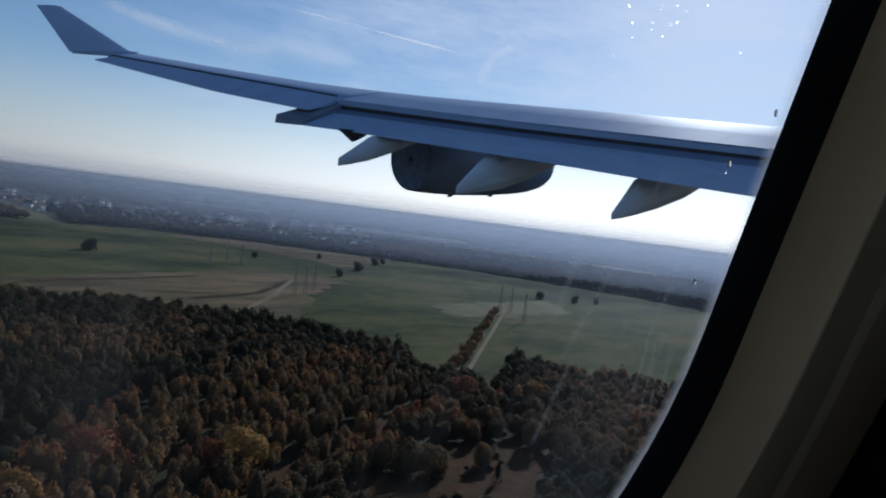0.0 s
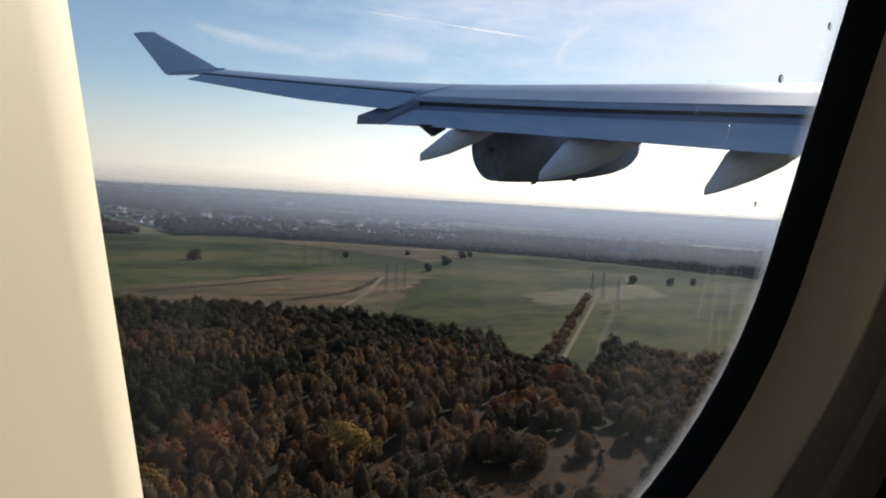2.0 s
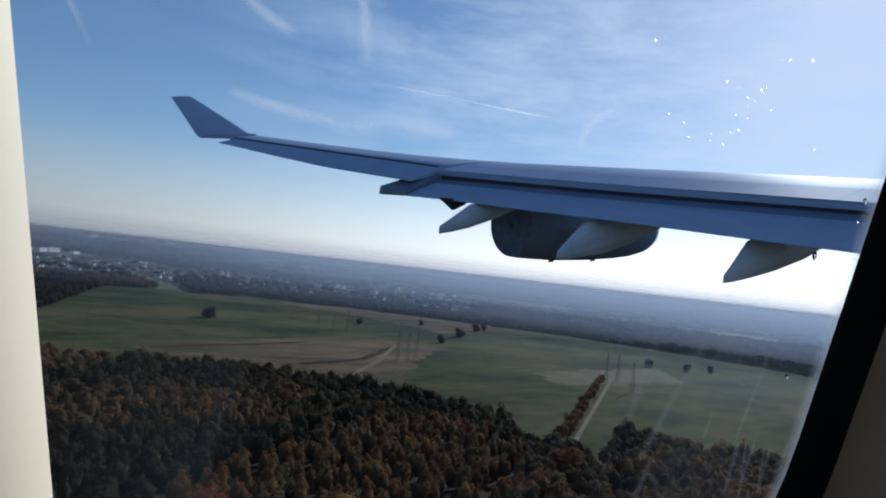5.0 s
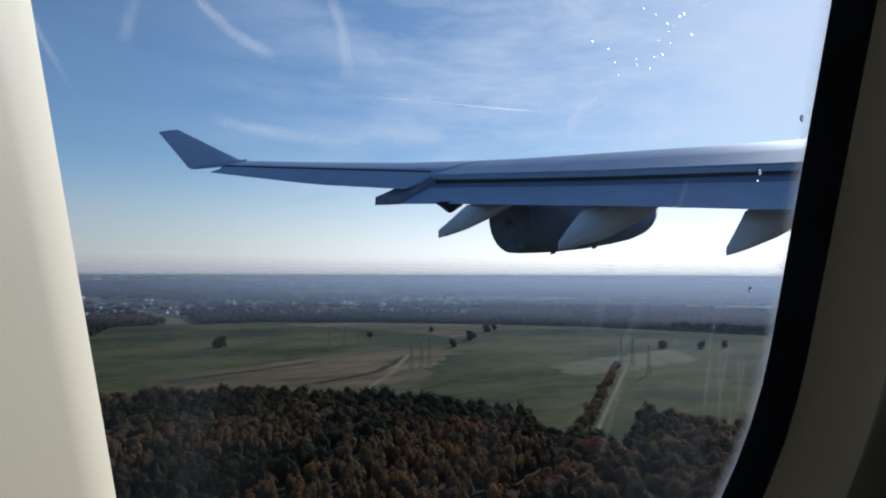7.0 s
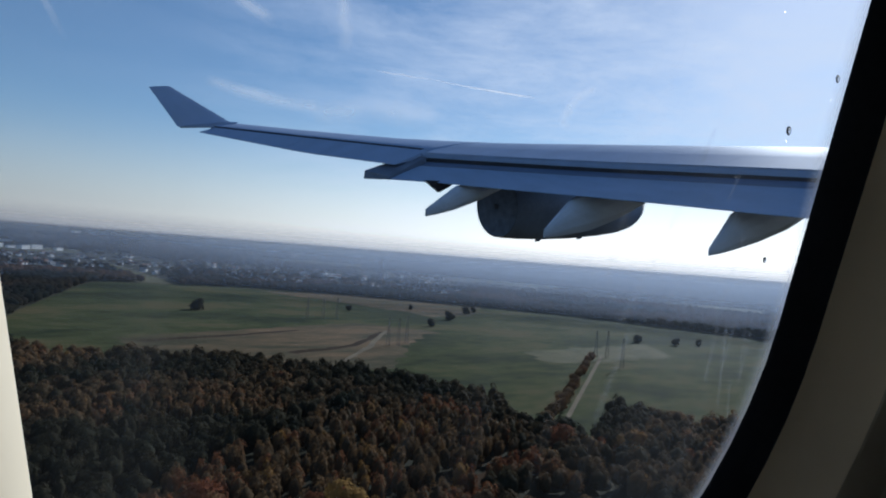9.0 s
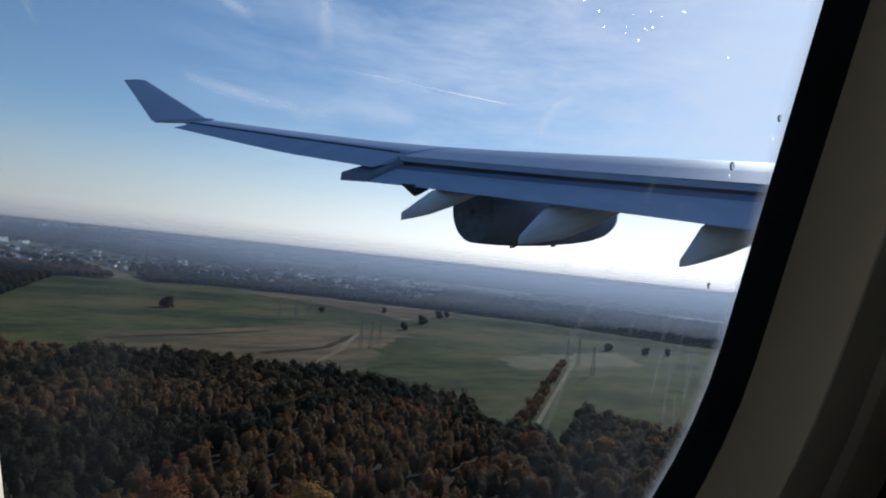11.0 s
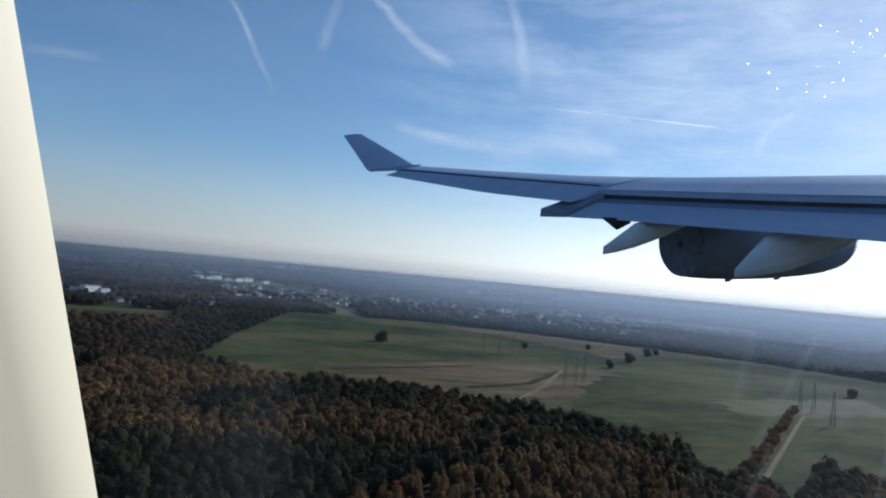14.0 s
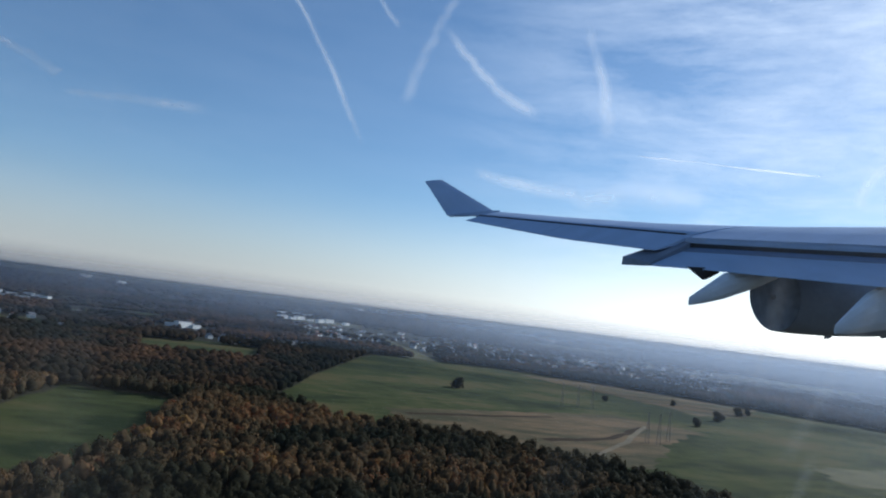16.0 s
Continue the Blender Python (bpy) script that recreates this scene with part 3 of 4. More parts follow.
# White strip round the rim, painting in the glow at the pane's edge.
rim = mesh_of("pane_edge", *loft([rounded(R0[0] - 0.012, R0[1] + 0.014, R0[2] - 0.012, R0[3] + 0.012, 0.178, 0.0035), rounded(R0[0] + 0.008, R0[1] - 0.007, R0[2] + 0.008, R0[3] - 0.008, 0.166, 0.0045)], cap=False), soft_ribbon("pane_edge_glow", 0.55))
lay = rim.uv_layers.new(name="UVMap")
for lp in rim.loops:
    lay.data[lp.index].uv = (0.5, 0.5 if lp.vertex_index < 44 else 1.0)
part("pane_edge", rim, window, "white rim strip for the glow at the pane's edge")
pane = part("window_pane", mesh_of("window_pane", rounded(R0[0] - 0.014, R0[1] + 0.03, R0[2] - 0.03, R0[3] + 0.014, 0.16, 0.006), [tuple(range(44))], M_PANE), window, "clear pane with fine streaks")
# outer pane edge: dark tunnel through the skin
part("skin_opening", mesh_of("skin_opening", *loft([rounded(-0.03, 0.40, -0.32, 0.315, 0.15, 0.001), rounded(-0.06, 0.54, -0.46, 0.42, 0.16, 0.03)], cap=False), M_SEAL), window)

# inner wall panel with the opening, and the outer skin
def wall_with_hole(ring_args, n, lo, hi):
    inner = rounded(*ring_args, n)
    outer = []
    a0, a1, h0, h1, r = ring_args
    cc = Vector(((a0 + a1) / 2, n, (h0 + h1) / 2))
    for p in rounded_local(*ring_args, n):
        d = Vector(p) - cc
        t = min((hi[0] - cc.x) / d.x if d.x > 1e-6 else 1e9, (lo[0] - cc.x) / d.x if d.x < -1e-6 else 1e9,
                (hi[1] - cc.z) / d.z if d.z > 1e-6 else 1e9, (lo[1] - cc.z) / d.z if d.z < -1e-6 else 1e9)
        outer.append(tuple(CAB @ ((cc + d * t) * KW)))
    return inner, outer


def rounded_local(a0, a1, h0, h1, r, n, k=10):
    inv = CAB.inverted()
    return [tuple((inv @ Vector(p)) / KW) for p in rounded(a0, a1, h0, h1, r, n, k)]


LO, HI = (-2.6, -1.6), (2.4, 1.3)


def ease_wall(p):
    """A point of the wall panel, brought back outwards ahead of the window."""
    q = CAB.inverted() @ Vector(p)
    t = min(1.0, max(0.0, (q.x / KW - 0.10) / 0.22))
    q.y += 0.042 * KW * t * t * (3 - 2 * t)
    return q


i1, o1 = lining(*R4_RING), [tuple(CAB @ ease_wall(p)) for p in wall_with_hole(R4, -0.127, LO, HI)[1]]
# Wall panel coloured dark for the shade on it.
tagged(new("cabin_wall", mesh_of("cabin_wall", *loft([i1, o1], cap=False), M_PANEL)), "grey-beige moulded cabin wall panel, darkened for shade", "wall", kind="structure")
i2, o2 = wall_with_hole((-0.06, 0.54, -0.46, 0.42, 0.16), 0.03, LO, HI)
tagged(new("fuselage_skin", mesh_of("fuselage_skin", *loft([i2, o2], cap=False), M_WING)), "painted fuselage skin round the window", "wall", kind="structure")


def cab_box(name, lo, hi, mat, label, category):
    me = box_mesh(name, lo, hi, mat)
    me.transform(CAB @ Matrix.Scale(KW, 4))
    return tagged(new(name, me), label, category, kind="structure")


# Unseen cabin shell, coloured pale as a reflector for the lining.
cab_box("ceiling", (-2.6, -2.6, 1.3), (2.4, 0.05, 1.36), M_CABIN, "plain pale unseen cabin ceiling", "ceiling")
cab_box("floor", (-2.6, -2.6, -1.66), (2.4, 0.05, -1.6), M_CABIN, "pale unseen cabin floor", "floor")
# Unseen far wall, its tall openings added to let in fill light.
cab_box("wall_far_lower", (-2.6, -2.66, -1.66), (2.4, -2.6, -0.40), M_CABIN, "unseen cabin wall below openings added for fill light", "wall")
cab_box("wall_far_upper", (-2.6, -2.66, 0.5), (2.4, -2.6, 1.36), M_CABIN, "unseen cabin wall above openings added for fill light", "wall")
for k in range(6):
    cab_box("wall_far_pier", (-2.6 + 0.92 * k, -2.66, -0.40), (-2.3 + 0.92 * k, -2.6, 0.5), M_CABIN, "unseen cabin wall between openings added for fill light", "wall")
cab_box("wall_front", (2.4, -2.66, -1.66), (2.46, 0.05, 1.36), M_CABIN, "plain pale unseen cabin partition", "wall")
cab_box("wall_rear", (-2.66, -2.66, -1.66), (-2.6, 0.05, 1.36), M_CABIN, "plain pale unseen cabin partition", "wall")

# seat in front with a corded edge
seat = thing("seat_back", "dark cloth seat back with corded edge, filling the shaded wall gap", "seat", at=(0.45, 0.0, -0.3))
EDGE_LINE = [(-1.5, 0.15), (-0.6, 0.22), (-0.40, 0.315), (-0.275, 0.384), (-0.195, 0.422), (-0.10, 0.449), (0.005, 0.462), (0.10, 0.480), (0.22, 0.52)]
outline = [(a, h) for h, a in EDGE_LINE] + [(0.56, 0.28), (0.95, 0.30), (0.95, -1.5)]
# Cushion reaches over the shadowed gap at the wall, near-black for that shade.
seat_me = mesh_of("cushion", *loft([[tuple(CAB @ (Vector((a + d, n, h)) * KW)) for a, h in outline] for n, d in ((-0.088, 0.012), (-0.094, 0.002), (-0.12, 0.0), (-0.5, 0.0), (-0.52, 0.02))]), M_SEATC)
part("cushion", seat_me, seat)
cord = []
for k in range(420):
    h = 0.02 - 0.40 * k / 419
    c = CAB @ (Vector((lerp(h, EDGE_LINE) - 0.005, -0.1328, h)) * KW)
    r = 0.0016 + 0.0021 * abs(math.sin(k * 0.26)) ** 0.7
    cord.append([tuple(c + (E_A * math.cos(q) + E_N * math.sin(q)) * r) for q in [2 * math.pi * m / 8 for m in range(8)]])
part("piping", mesh_of("piping", *loft(cord), M_CORD, True), seat, "beaded brown piping cord")

# droplets on the outer pane
SPECKS = [(0.342, -0.001, 0.8, M_SPECK), (0.380, 0.025, 0.7, M_SPECK), (0.353, -0.072, 0.6, M_SPECK)]
for a, h, s, mat in SPECKS:
    bm = bmesh.new()
    bmesh.ops.create_icosphere(bm, subdivisions=3, radius=0.0017 * s)
    for v in bm.verts:
        v.co.z *= 1.25
        v.co.y *= 0.5
    nm = "droplet"
    me = bpy.data.meshes.new(nm)
    bm.to_mesh(me)
    bm.free()
    me.materials.append(mat)
    me.transform(Matrix.Translation(CAB @ (Vector((a, 0.0085, h)) * KW)))
    part(nm, me, window)
# clear beads added to the pane to catch the sun as its sparkles
M_BEAD = bpy.data.materials.new("sparkle_bead")
M_BEAD.use_nodes = True
for key, val in (("Transmission Weight", 1.0), ("Roughness", 0.65), ("IOR", 1.4)):
    M_BEAD.node_tree.nodes["Principled BSDF"].inputs[key].default_value = val
beads = [(0.342, -0.006, 0.8), (0.379, 0.014, 0.7), (0.287, 0.090, 0.9), (0.310, 0.053, 0.5), (0.200, 0.066, 0.5), (0.265, 0.069, 0.5), (0.185, 0.089, 0.7), (0.302, -0.022, 0.5)]
mist = random.Random(5)
for k in range(30):
    u = mist.random()
    beads.append((0.212 + 0.055 * u + mist.gauss(0, 0.010), 0.052 + 0.034 * u + mist.gauss(0, 0.007), 0.16 + 0.42 * mist.random() ** 3))
for a, h, s in beads:
    bm = bmesh.new()
    bmesh.ops.create_icosphere(bm, subdivisions=2, radius=0.0005 * s)
    bmesh.ops.delete(bm, geom=[v for v in bm.verts if v.co.y < -1e-6], context="VERTS")
    for v in bm.verts:
        v.co.y *= 0.6
    me = bpy.data.meshes.new("sparkle_bead")
    bm.to_mesh(me)
    bm.free()
    me.materials.append(M_BEAD)
    me.transform(Matrix.Translation(CAB @ (Vector((a, 0.0085, h)) * KW)))
    part("sparkle_bead", me, window)
# pale streaks on the pane, and wide strips that paint in its glare
M_STREAK = soft_ribbon("pale_streak", 0.13)
M_SIDE_GLARE = soft_ribbon("side_glare", 0.02)
M_GLARE = soft_ribbon("glare_strip", 0.045)
PANE_STRIPS = [(0.274, 0.004, 0.268, -0.015, 2.0), (0.323, -0.048, 0.314, -0.105, 3.0), (0.262, -0.028, 0.229, -0.090, 3.5), (0.326, -0.100, 0.342, -0.165, 2.0), (0.318, -0.100, 0.319, -0.140, 2.5), (0.357, -0.112, 0.360, -0.155, 1.8), (0.337, -0.098, 0.335, -0.138, 2.0), (0.242, -0.085, 0.226, -0.135, 3.0), (0.222, -0.026, 0.216, -0.064, 3.5)]
PANE_STRIPS = [(a0, h0, a1, h1, w * 0.7) for a0, h0, a1, h1, w in PANE_STRIPS] + [(0.346, -0.140, 0.359, -0.178, 0.9), (0.349, -0.108, 0.360, -0.154, 1.0), (0.284, -0.076, 0.281, -0.090, 1.6), (0.304, -0.018, 0.298, -0.034, 1.2)]
# Wide soft strips: veiling glare put on the right and left of the pane.
PANE_STRIPS += [(0.300, 0.02, 0.290, -0.30, 60.0), (0.030, 0.25, 0.030, -0.30, 20.0)]
for a0, h0, a1, h1, w in PANE_STRIPS:
    me = bpy.data.meshes.new("streak")
    dx, dz = a1 - a0, h1 - h0
    ln = math.hypot(dx, dz)
    sx, sz = -dz / ln * 0.002 * w, dx / ln * 0.002 * w
    me.from_pydata([tuple(CAB @ (Vector((a, 0.0075, h)) * KW)) for a, h in ((a0 - sx, h0 - sz), (a0 + sx, h0 + sz), (a1 + sx, h1 + sz), (a1 - sx, h1 - sz))], [], [(0, 1, 2, 3)])
    lay = me.uv_layers.new(name="UVMap")
    for li, uv in enumerate(((0, 0), (0, 1), (1, 1), (1, 0))):
        lay.data[li].uv = uv
    me.materials.append(M_STREAK if w < 10 else (M_GLARE if w > 50 else M_SIDE_GLARE))
    part("streak", me, window)


# ---- the land, 100 m below ----
ALT = 100.0
M_GROUND = material("woodland_floor", (0.040, 0.034, 0.020), 0.95, 0, 0.2, 0.012, 0.12, second=(0.020, 0.022, 0.013), spec=0.1)
M_GRASS = material("meadow_grass", (0.083, 0.069, 0.027), 0.95, 0, 0.2, 0.008, 0.05, second=(0.019, 0.027, 0.009), third=(0.048, 0.055, 0.016), spec=0.05, stretch=(0.75, 1.45, 1), span=(0.36, 0.66))
M_HEATH = material("dry_heath", (0.135, 0.085, 0.040), 0.95, 0, 0.2, 0.016, 0.10, second=(0.046, 0.040, 0.016), third=(0.088, 0.062, 0.028), spec=0.1, stretch=(0.6, 2.0, 1), span=(0.36, 0.66))
M_DITCH = material("dark_heather", (0.040, 0.026, 0.014), 0.95, 0, 0.2, 0.05, 0.4, spec=0.05)
M_BARE = material("bare_bracken", (0.068, 0.034, 0.016), 0.95, 0, 0.2, 0.15, 1.2, second=(0.024, 0.018, 0.009), spec=0.05)
M_TRACK = material("sand_track", (0.17, 0.135, 0.085), 0.95, 0, 0.15, 0.05, 0.5, spec=0.1)
M_CLEAR = material("cut_heath", (0.12, 0.105, 0.05), 0.95, 0, 0.2, 0.03, 0.2, second=(0.06, 0.06, 0.026), spec=0.1)
M_BARK = material("bark", (0.10, 0.075, 0.05), 0.9, 0, 0.25, 1.5, 12)
M_NEARLEAF = foliage("autumn_leaves", [(0.018, 0.022, 0.014), (0.048, 0.040, 0.022), (0.102, 0.066, 0.034), (0.162, 0.096, 0.043), (0.170, 0.062, 0.028), (0.270, 0.165, 0.045)])
M_FARLEAF = soft_canopy("far_leaves", [(0.012, 0.014, 0.010), (0.028, 0.022, 0.013), (0.054, 0.032, 0.017), (0.090, 0.046, 0.021)])
M_STEEL = material("galvanised_steel", (0.10, 0.09, 0.08), 0.7, 0.1, 0.1, 1, 8)
M_WHITE = material("white_render", (0.68, 0.67, 0.64), 0.8, 0, 0.06, 0.1, 1.0)
M_ROOFR = material("red_roof_tile", (0.20, 0.095, 0.065), 0.85, 0, 0.15, 0.3, 3.0)
M_ROOFG = material("grey_roof", (0.16, 0.16, 0.17), 0.7, 0, 0.12, 0.3, 3.0)


def polar(az, d):
    return d * math.sin(radians(az)), d * math.cos(radians(az))


def rise(d):
    return 90.0 * max(0.0, (d - 1800.0) / 3150.0) ** 2


def ground_z(x, y):
    return -ALT + rise(math.hypot(x, y))


gv, gf = [(0, 0, -ALT)], []
RADII = [60, 140, 260, 420, 640, 900, 1300, 1800, 2200, 2700, 3200, 3700, 4200, 4600, 4960]
SEG = 120
for r in RADII:
    for k in range(SEG):
        x, y = polar(360 * k / SEG, r)
        gv.append((x, y, ground_z(x, y)))
for k in range(SEG):
    gf.append((0, 1 + k, 1 + (k + 1) % SEG))
for i in range(len(RADII) - 1):
    for k in range(SEG):
        a, b = 1 + i * SEG + k, 1 + i * SEG + (k + 1) % SEG
        gf.append((a, b, b + SEG, a + SEG))
tagged(new("ground", mesh_of("ground", gv, gf, M_GROUND, True)), "brown wooded plain reaching the horizon", "ground", kind="structure")

NEAR = [(-40, 650), (1, 650), (4, 600), (10, 560), (27, 520), (36, 490), (42, 455), (45, 395), (50, 390), (52.5, 470), (62, 460), (75, 500), (95, 500)]
FAR = [(-40, 650), (1, 655), (3, 760), (6, 1010), (9, 1360), (21, 1390), (32, 1340), (46, 1300), (61, 1210), (75, 1100), (95, 900)]


def near_edge(a):
    return lerp(a, NEAR)


def sheet(name, pts, mat, label, up):
    """A flat patch of land, slightly proud of the ground."""
    me = bpy.data.meshes.new(name)
    bm = bmesh.new()
    vs = [bm.verts.new((x, y, ground_z(x, y) + up + (1.5 if math.hypot(x, y) > 1800 else 0.0))) for x, y in pts]
    f = bm.faces.new(vs)
    bmesh.ops.triangulate(bm, faces=[f])
    bmesh.ops.recalc_face_normals(bm, faces=bm.faces)
    bm.to_mesh(me)
    bm.free()
    me.materials.append(mat)
    if me.polygons[0].normal.z < 0:
        me.flip_normals()
    return tagged(new(name, me), label, "field", kind="structure")


def wobble(k, amp):
    return amp * (noise.noise((k * 0.37, 2.1, 0.3)) + 0.6 * noise.noise((k * 1.3, 7.7, 1.9)))


azs = [2 + a * 0.75 for a in range(0, 122)]
outline = [polar(a, lerp(a, FAR) + 6 + wobble(a, 14)) for a in azs] + [polar(a, near_edge(a) - 30) for a in azs[::-1]]
sheet("meadow", outline, M_GRASS, "mottled green meadow between the woods", 0.15)
HEATH = [(127, 661), (216, 694), (290, 715), (429, 761), (502, 684), (389, 570), (300, 470), (266, 470), (130, 540)]


def roughen(pts, amp, step):
    out = []
    for i, p in enumerate(pts):
        q = pts[(i + 1) % len(pts)]
        n = max(1, int(math.dist(p, q) / step))
        for k in range(n):
            t = k / n
            x, y = p[0] + (q[0] - p[0]) * t, p[1] + (q[1] - p[1]) * t
            out.append((x + amp * noise.noise((x * 0.05, y * 0.05, 3)), y + amp * noise.noise((x * 0.05, y * 0.05, 9))))
    return out


sheet("heath", roughen(HEATH, 16, 14), M_HEATH, "patch of dry brown heath in the meadow", 0.3)
sheet("heath", roughen([(480, 1230), (657, 1205), (860, 1010), (700, 850), (613, 838), (593, 939)], 16, 16), M_HEATH, "strip of dry brown heath by the wood", 0.3)
sheet("heath", roughen([(506, 520), (750, 545), (690, 450), (485, 452)], 18, 14), M_CLEAR, "faded yellowish strip of meadow", 0.28)
CLEARING = [(178, 190), (200, 196), (232, 183), (245, 165), (187, 125), (130, 140), (134, 172)]
sheet("clearing", roughen(CLEARING, 8, 8), M_BARE, "bare brown bracken clearing among the trees", 0.3)
PATCH = [(-195, 400), (-170, 500), (-158, 630), (-61, 605), (-66, 502), (-71, 400), (-104, 330), (-150, 320)]
sheet("enclosed_field", roughen(PATCH, 12, 14), M_GRASS, "green field enclosed by brown woods", 0.3)
STRIP = [polar(12.2, 1380), polar(15.2, 1380), polar(10.2, 1990), polar(9.0, 1990)]
sheet("meadow_strip", roughen(STRIP, 10, 40), M_CLEAR, "cut strip of rough grass through the wood", 0.4)
sheet("far_meadow", roughen([polar(31.5, 1640), polar(36, 1600), polar(37.5, 1500), polar(32.5, 1540)], 10, 30), M_GRASS, "small green field enclosed by woods", 0.3)
sheet("far_meadow", roughen([polar(-10, 960), polar(-9.5, 1180), polar(-4, 1240), polar(0, 1200), polar(-0.5, 960)], 12, 30), M_GRASS, "small green field enclosed by woods", 0.3)
sheet("far_meadow", roughen([polar(4, 1720), polar(8, 1740), polar(8.5, 1590), polar(5, 1540)], 8, 30), M_GRASS, "narrow green field enclosed by woods", 0.3)
TRACK_A, TRACK_B, HEDGE_SIDE = (585, 478), (268, 248), 9.0


def along(s, off=0.0):
    """A point of the straight farm track, off metres to its far side."""
    dx, dy = TRACK_B[0] - TRACK_A[0], TRACK_B[1] - TRACK_A[1]
    ln = math.hypot(dx, dy)
    return TRACK_A[0] + dx * s + dy / ln * off, TRACK_A[1] + dy * s - dx / ln * off


sheet("track", [along(0, -1.6), along(0.5, -1.6), along(1, -1.6), along(1, 1.6), along(0.5, 1.6), along(0, 1.6)], M_TRACK, "pale sandy farm track along the hedge", 0.4)
RIDE = [(99, 181), (135, 204), (160, 216), (230, 238), (228, 229), (157, 206), (134, 194), (106, 176)]
sheet("ride", roughen(RIDE, 1, 12), M_BARE, "brown sandy ride through the wood", 0.4)
sheet("ditch", roughen([(140, 640), (230, 668), (320, 700), (322, 693), (232, 659), (144, 632)], 4, 14), M_DITCH, "dark strip of heather crossing the heath", 0.4)
sheet("ditch", roughen([(250, 560), (330, 590), (420, 680), (426, 676), (336, 582), (254, 550)], 4, 14), M_DITCH, "dark strip of heather along the sandy path", 0.4)
sheet("sandy_path", roughen([(268, 500), (340, 575), (432, 690), (436, 687), (344, 570), (272, 497)], 2, 20), M_TRACK, "thin sandy path crossing the heath", 0.45)


# ---- trees ----
rng = np.random.default_rng(7)


def quads_crown(nq, cone, leaf):
    """Leaf clumps of one crown of unit height and width, gathered in lobes: 4 corners each."""
    lobes = [(np.array([0, 0, 0.55]), 0.36)]
    soft = []
    if not cone:
        for k in range(rng.integers(4, 7)):
            a = rng.uniform(0, 2 * math.pi)
            q = rng.uniform(0.12, 0.30)
            lobes.append((np.array([q * math.cos(a), q * math.sin(a), rng.uniform(0.3, 0.78)]), rng.uniform(0.17, 0.27)))
    out = []
    for _ in range(nq):
        d = rng.normal(size=3)
        d[2] += 0.25
        d /= np.linalg.norm(d)
        if cone:
            z = rng.uniform(0, 1) ** 1.3
            r = 0.46 * (1 - z) ** 0.8 * rng.uniform(0.7, 1.08) + 0.02
            a = rng.uniform(0, 2 * math.pi)
            c = np.array([r * math.cos(a), r * math.sin(a), z])
            d = np.array([math.cos(a), math.sin(a), 0.45])
        else:
            lc, lr = lobes[rng.integers(0, len(lobes))]
            c = lc + d * lr * rng.uniform(0.82, 1.08)
            g = c - np.array([0, 0, 0.45])
            d = d * 0.65 + g / (np.linalg.norm(g) + 1e-6) * 0.5
        soft.append(d / np.linalg.norm(d) + rng.normal(size=3) * 0.10)
        nrm = d + rng.normal(size=3) * 0.16
        nrm /= np.linalg.norm(nrm)
        t = np.cross(nrm, rng.normal(size=3))
        t /= np.linalg.norm(t)
        b = np.cross(nrm, t)
        s1, s2 = leaf * rng.uniform(0.6, 1.3), leaf * rng.uniform(0.5, 1.0)
        out.append([c + t * s1 * rng.uniform(.7, 1.2), c + b * s2, c - t * s1, c - b * s2 * rng.uniform(.7, 1.2)])
    return np.array(out).reshape(-1, 3), np.arange(nq * 4).reshape(-1, 4), np.repeat(np.array(soft), 4, axis=0)


def blob_crown():
    """Lumpy closed canopy of few faces, unit size."""
    bm = bmesh.new()
    bmesh.ops.create_icosphere(bm, subdivisions=1, radius=0.5)
    v = np.array([list(x.co) for x in bm.verts])
    f = np.array([[x.index for x in q.verts] for q in bm.faces])
    bm.free()
    v *= rng.uniform(0.82, 1.2, size=(len(v), 1))
    v[:, 2] = np.maximum(v[:, 2] + 0.5, 0)
    return v, f, v - np.array([0, 0, 0.4])


def forest_mesh(name, templates, places, mat):
    """Joined crowns. places: rows of x, y, z, height, width, tint, template."""
    vs, fs, ns, tint, base = [], [], [], [], 0
    for x, y, z, h, w, t, k in places:
        v, f, nm = templates[int(k)]
        a = rng.uniform(0, 2 * math.pi)
        c, s = math.cos(a), math.sin(a)
        q = np.empty_like(v)
        q[:, 0] = (v[:, 0] * c - v[:, 1] * s) * w + x
        q[:, 1] = (v[:, 0] * s + v[:, 1] * c) * w + y
        q[:, 2] = v[:, 2] * h + z
        r = np.empty_like(nm)
        r[:, 0], r[:, 1], r[:, 2] = nm[:, 0] * c - nm[:, 1] * s, nm[:, 0] * s + nm[:, 1] * c, nm[:, 2]
        vs.append(q)
        ns.append(r)
        fs.append(f + base)
        tint.append(np.full(len(f), t))
        base += len(v)
    v, f, tint = np.concatenate(vs), np.concatenate(fs), np.concatenate(tint)
    k = f.shape[1]
    me = bpy.data.meshes.new(name)
    me.vertices.add(len(v))
    me.vertices.foreach_set("co", v.astype(np.float32).ravel())
    me.loops.add(f.size)
    me.loops.foreach_set("vertex_index", f.astype(np.int32).ravel())
    me.polygons.add(len(f))
    me.polygons.foreach_set("loop_start", np.arange(0, f.size, k, dtype=np.int32))
    me.attributes.new("tint", "FLOAT", "FACE").data.foreach_set("value", tint.astype(np.float32))
    me.update()
    me.validate()
    nv = np.concatenate(ns)
    nv /= np.linalg.norm(nv, axis=1, keepdims=True)
    me.attributes.new("custom_normal", "FLOAT_VECTOR", "POINT").data.foreach_set("vector", nv.astype(np.float32).ravel())
    me.materials.append(mat)
    return me


LEAFY = [quads_crown(300, False, 0.050) for _ in range(7)] + [quads_crown(220, True, 0.055)]
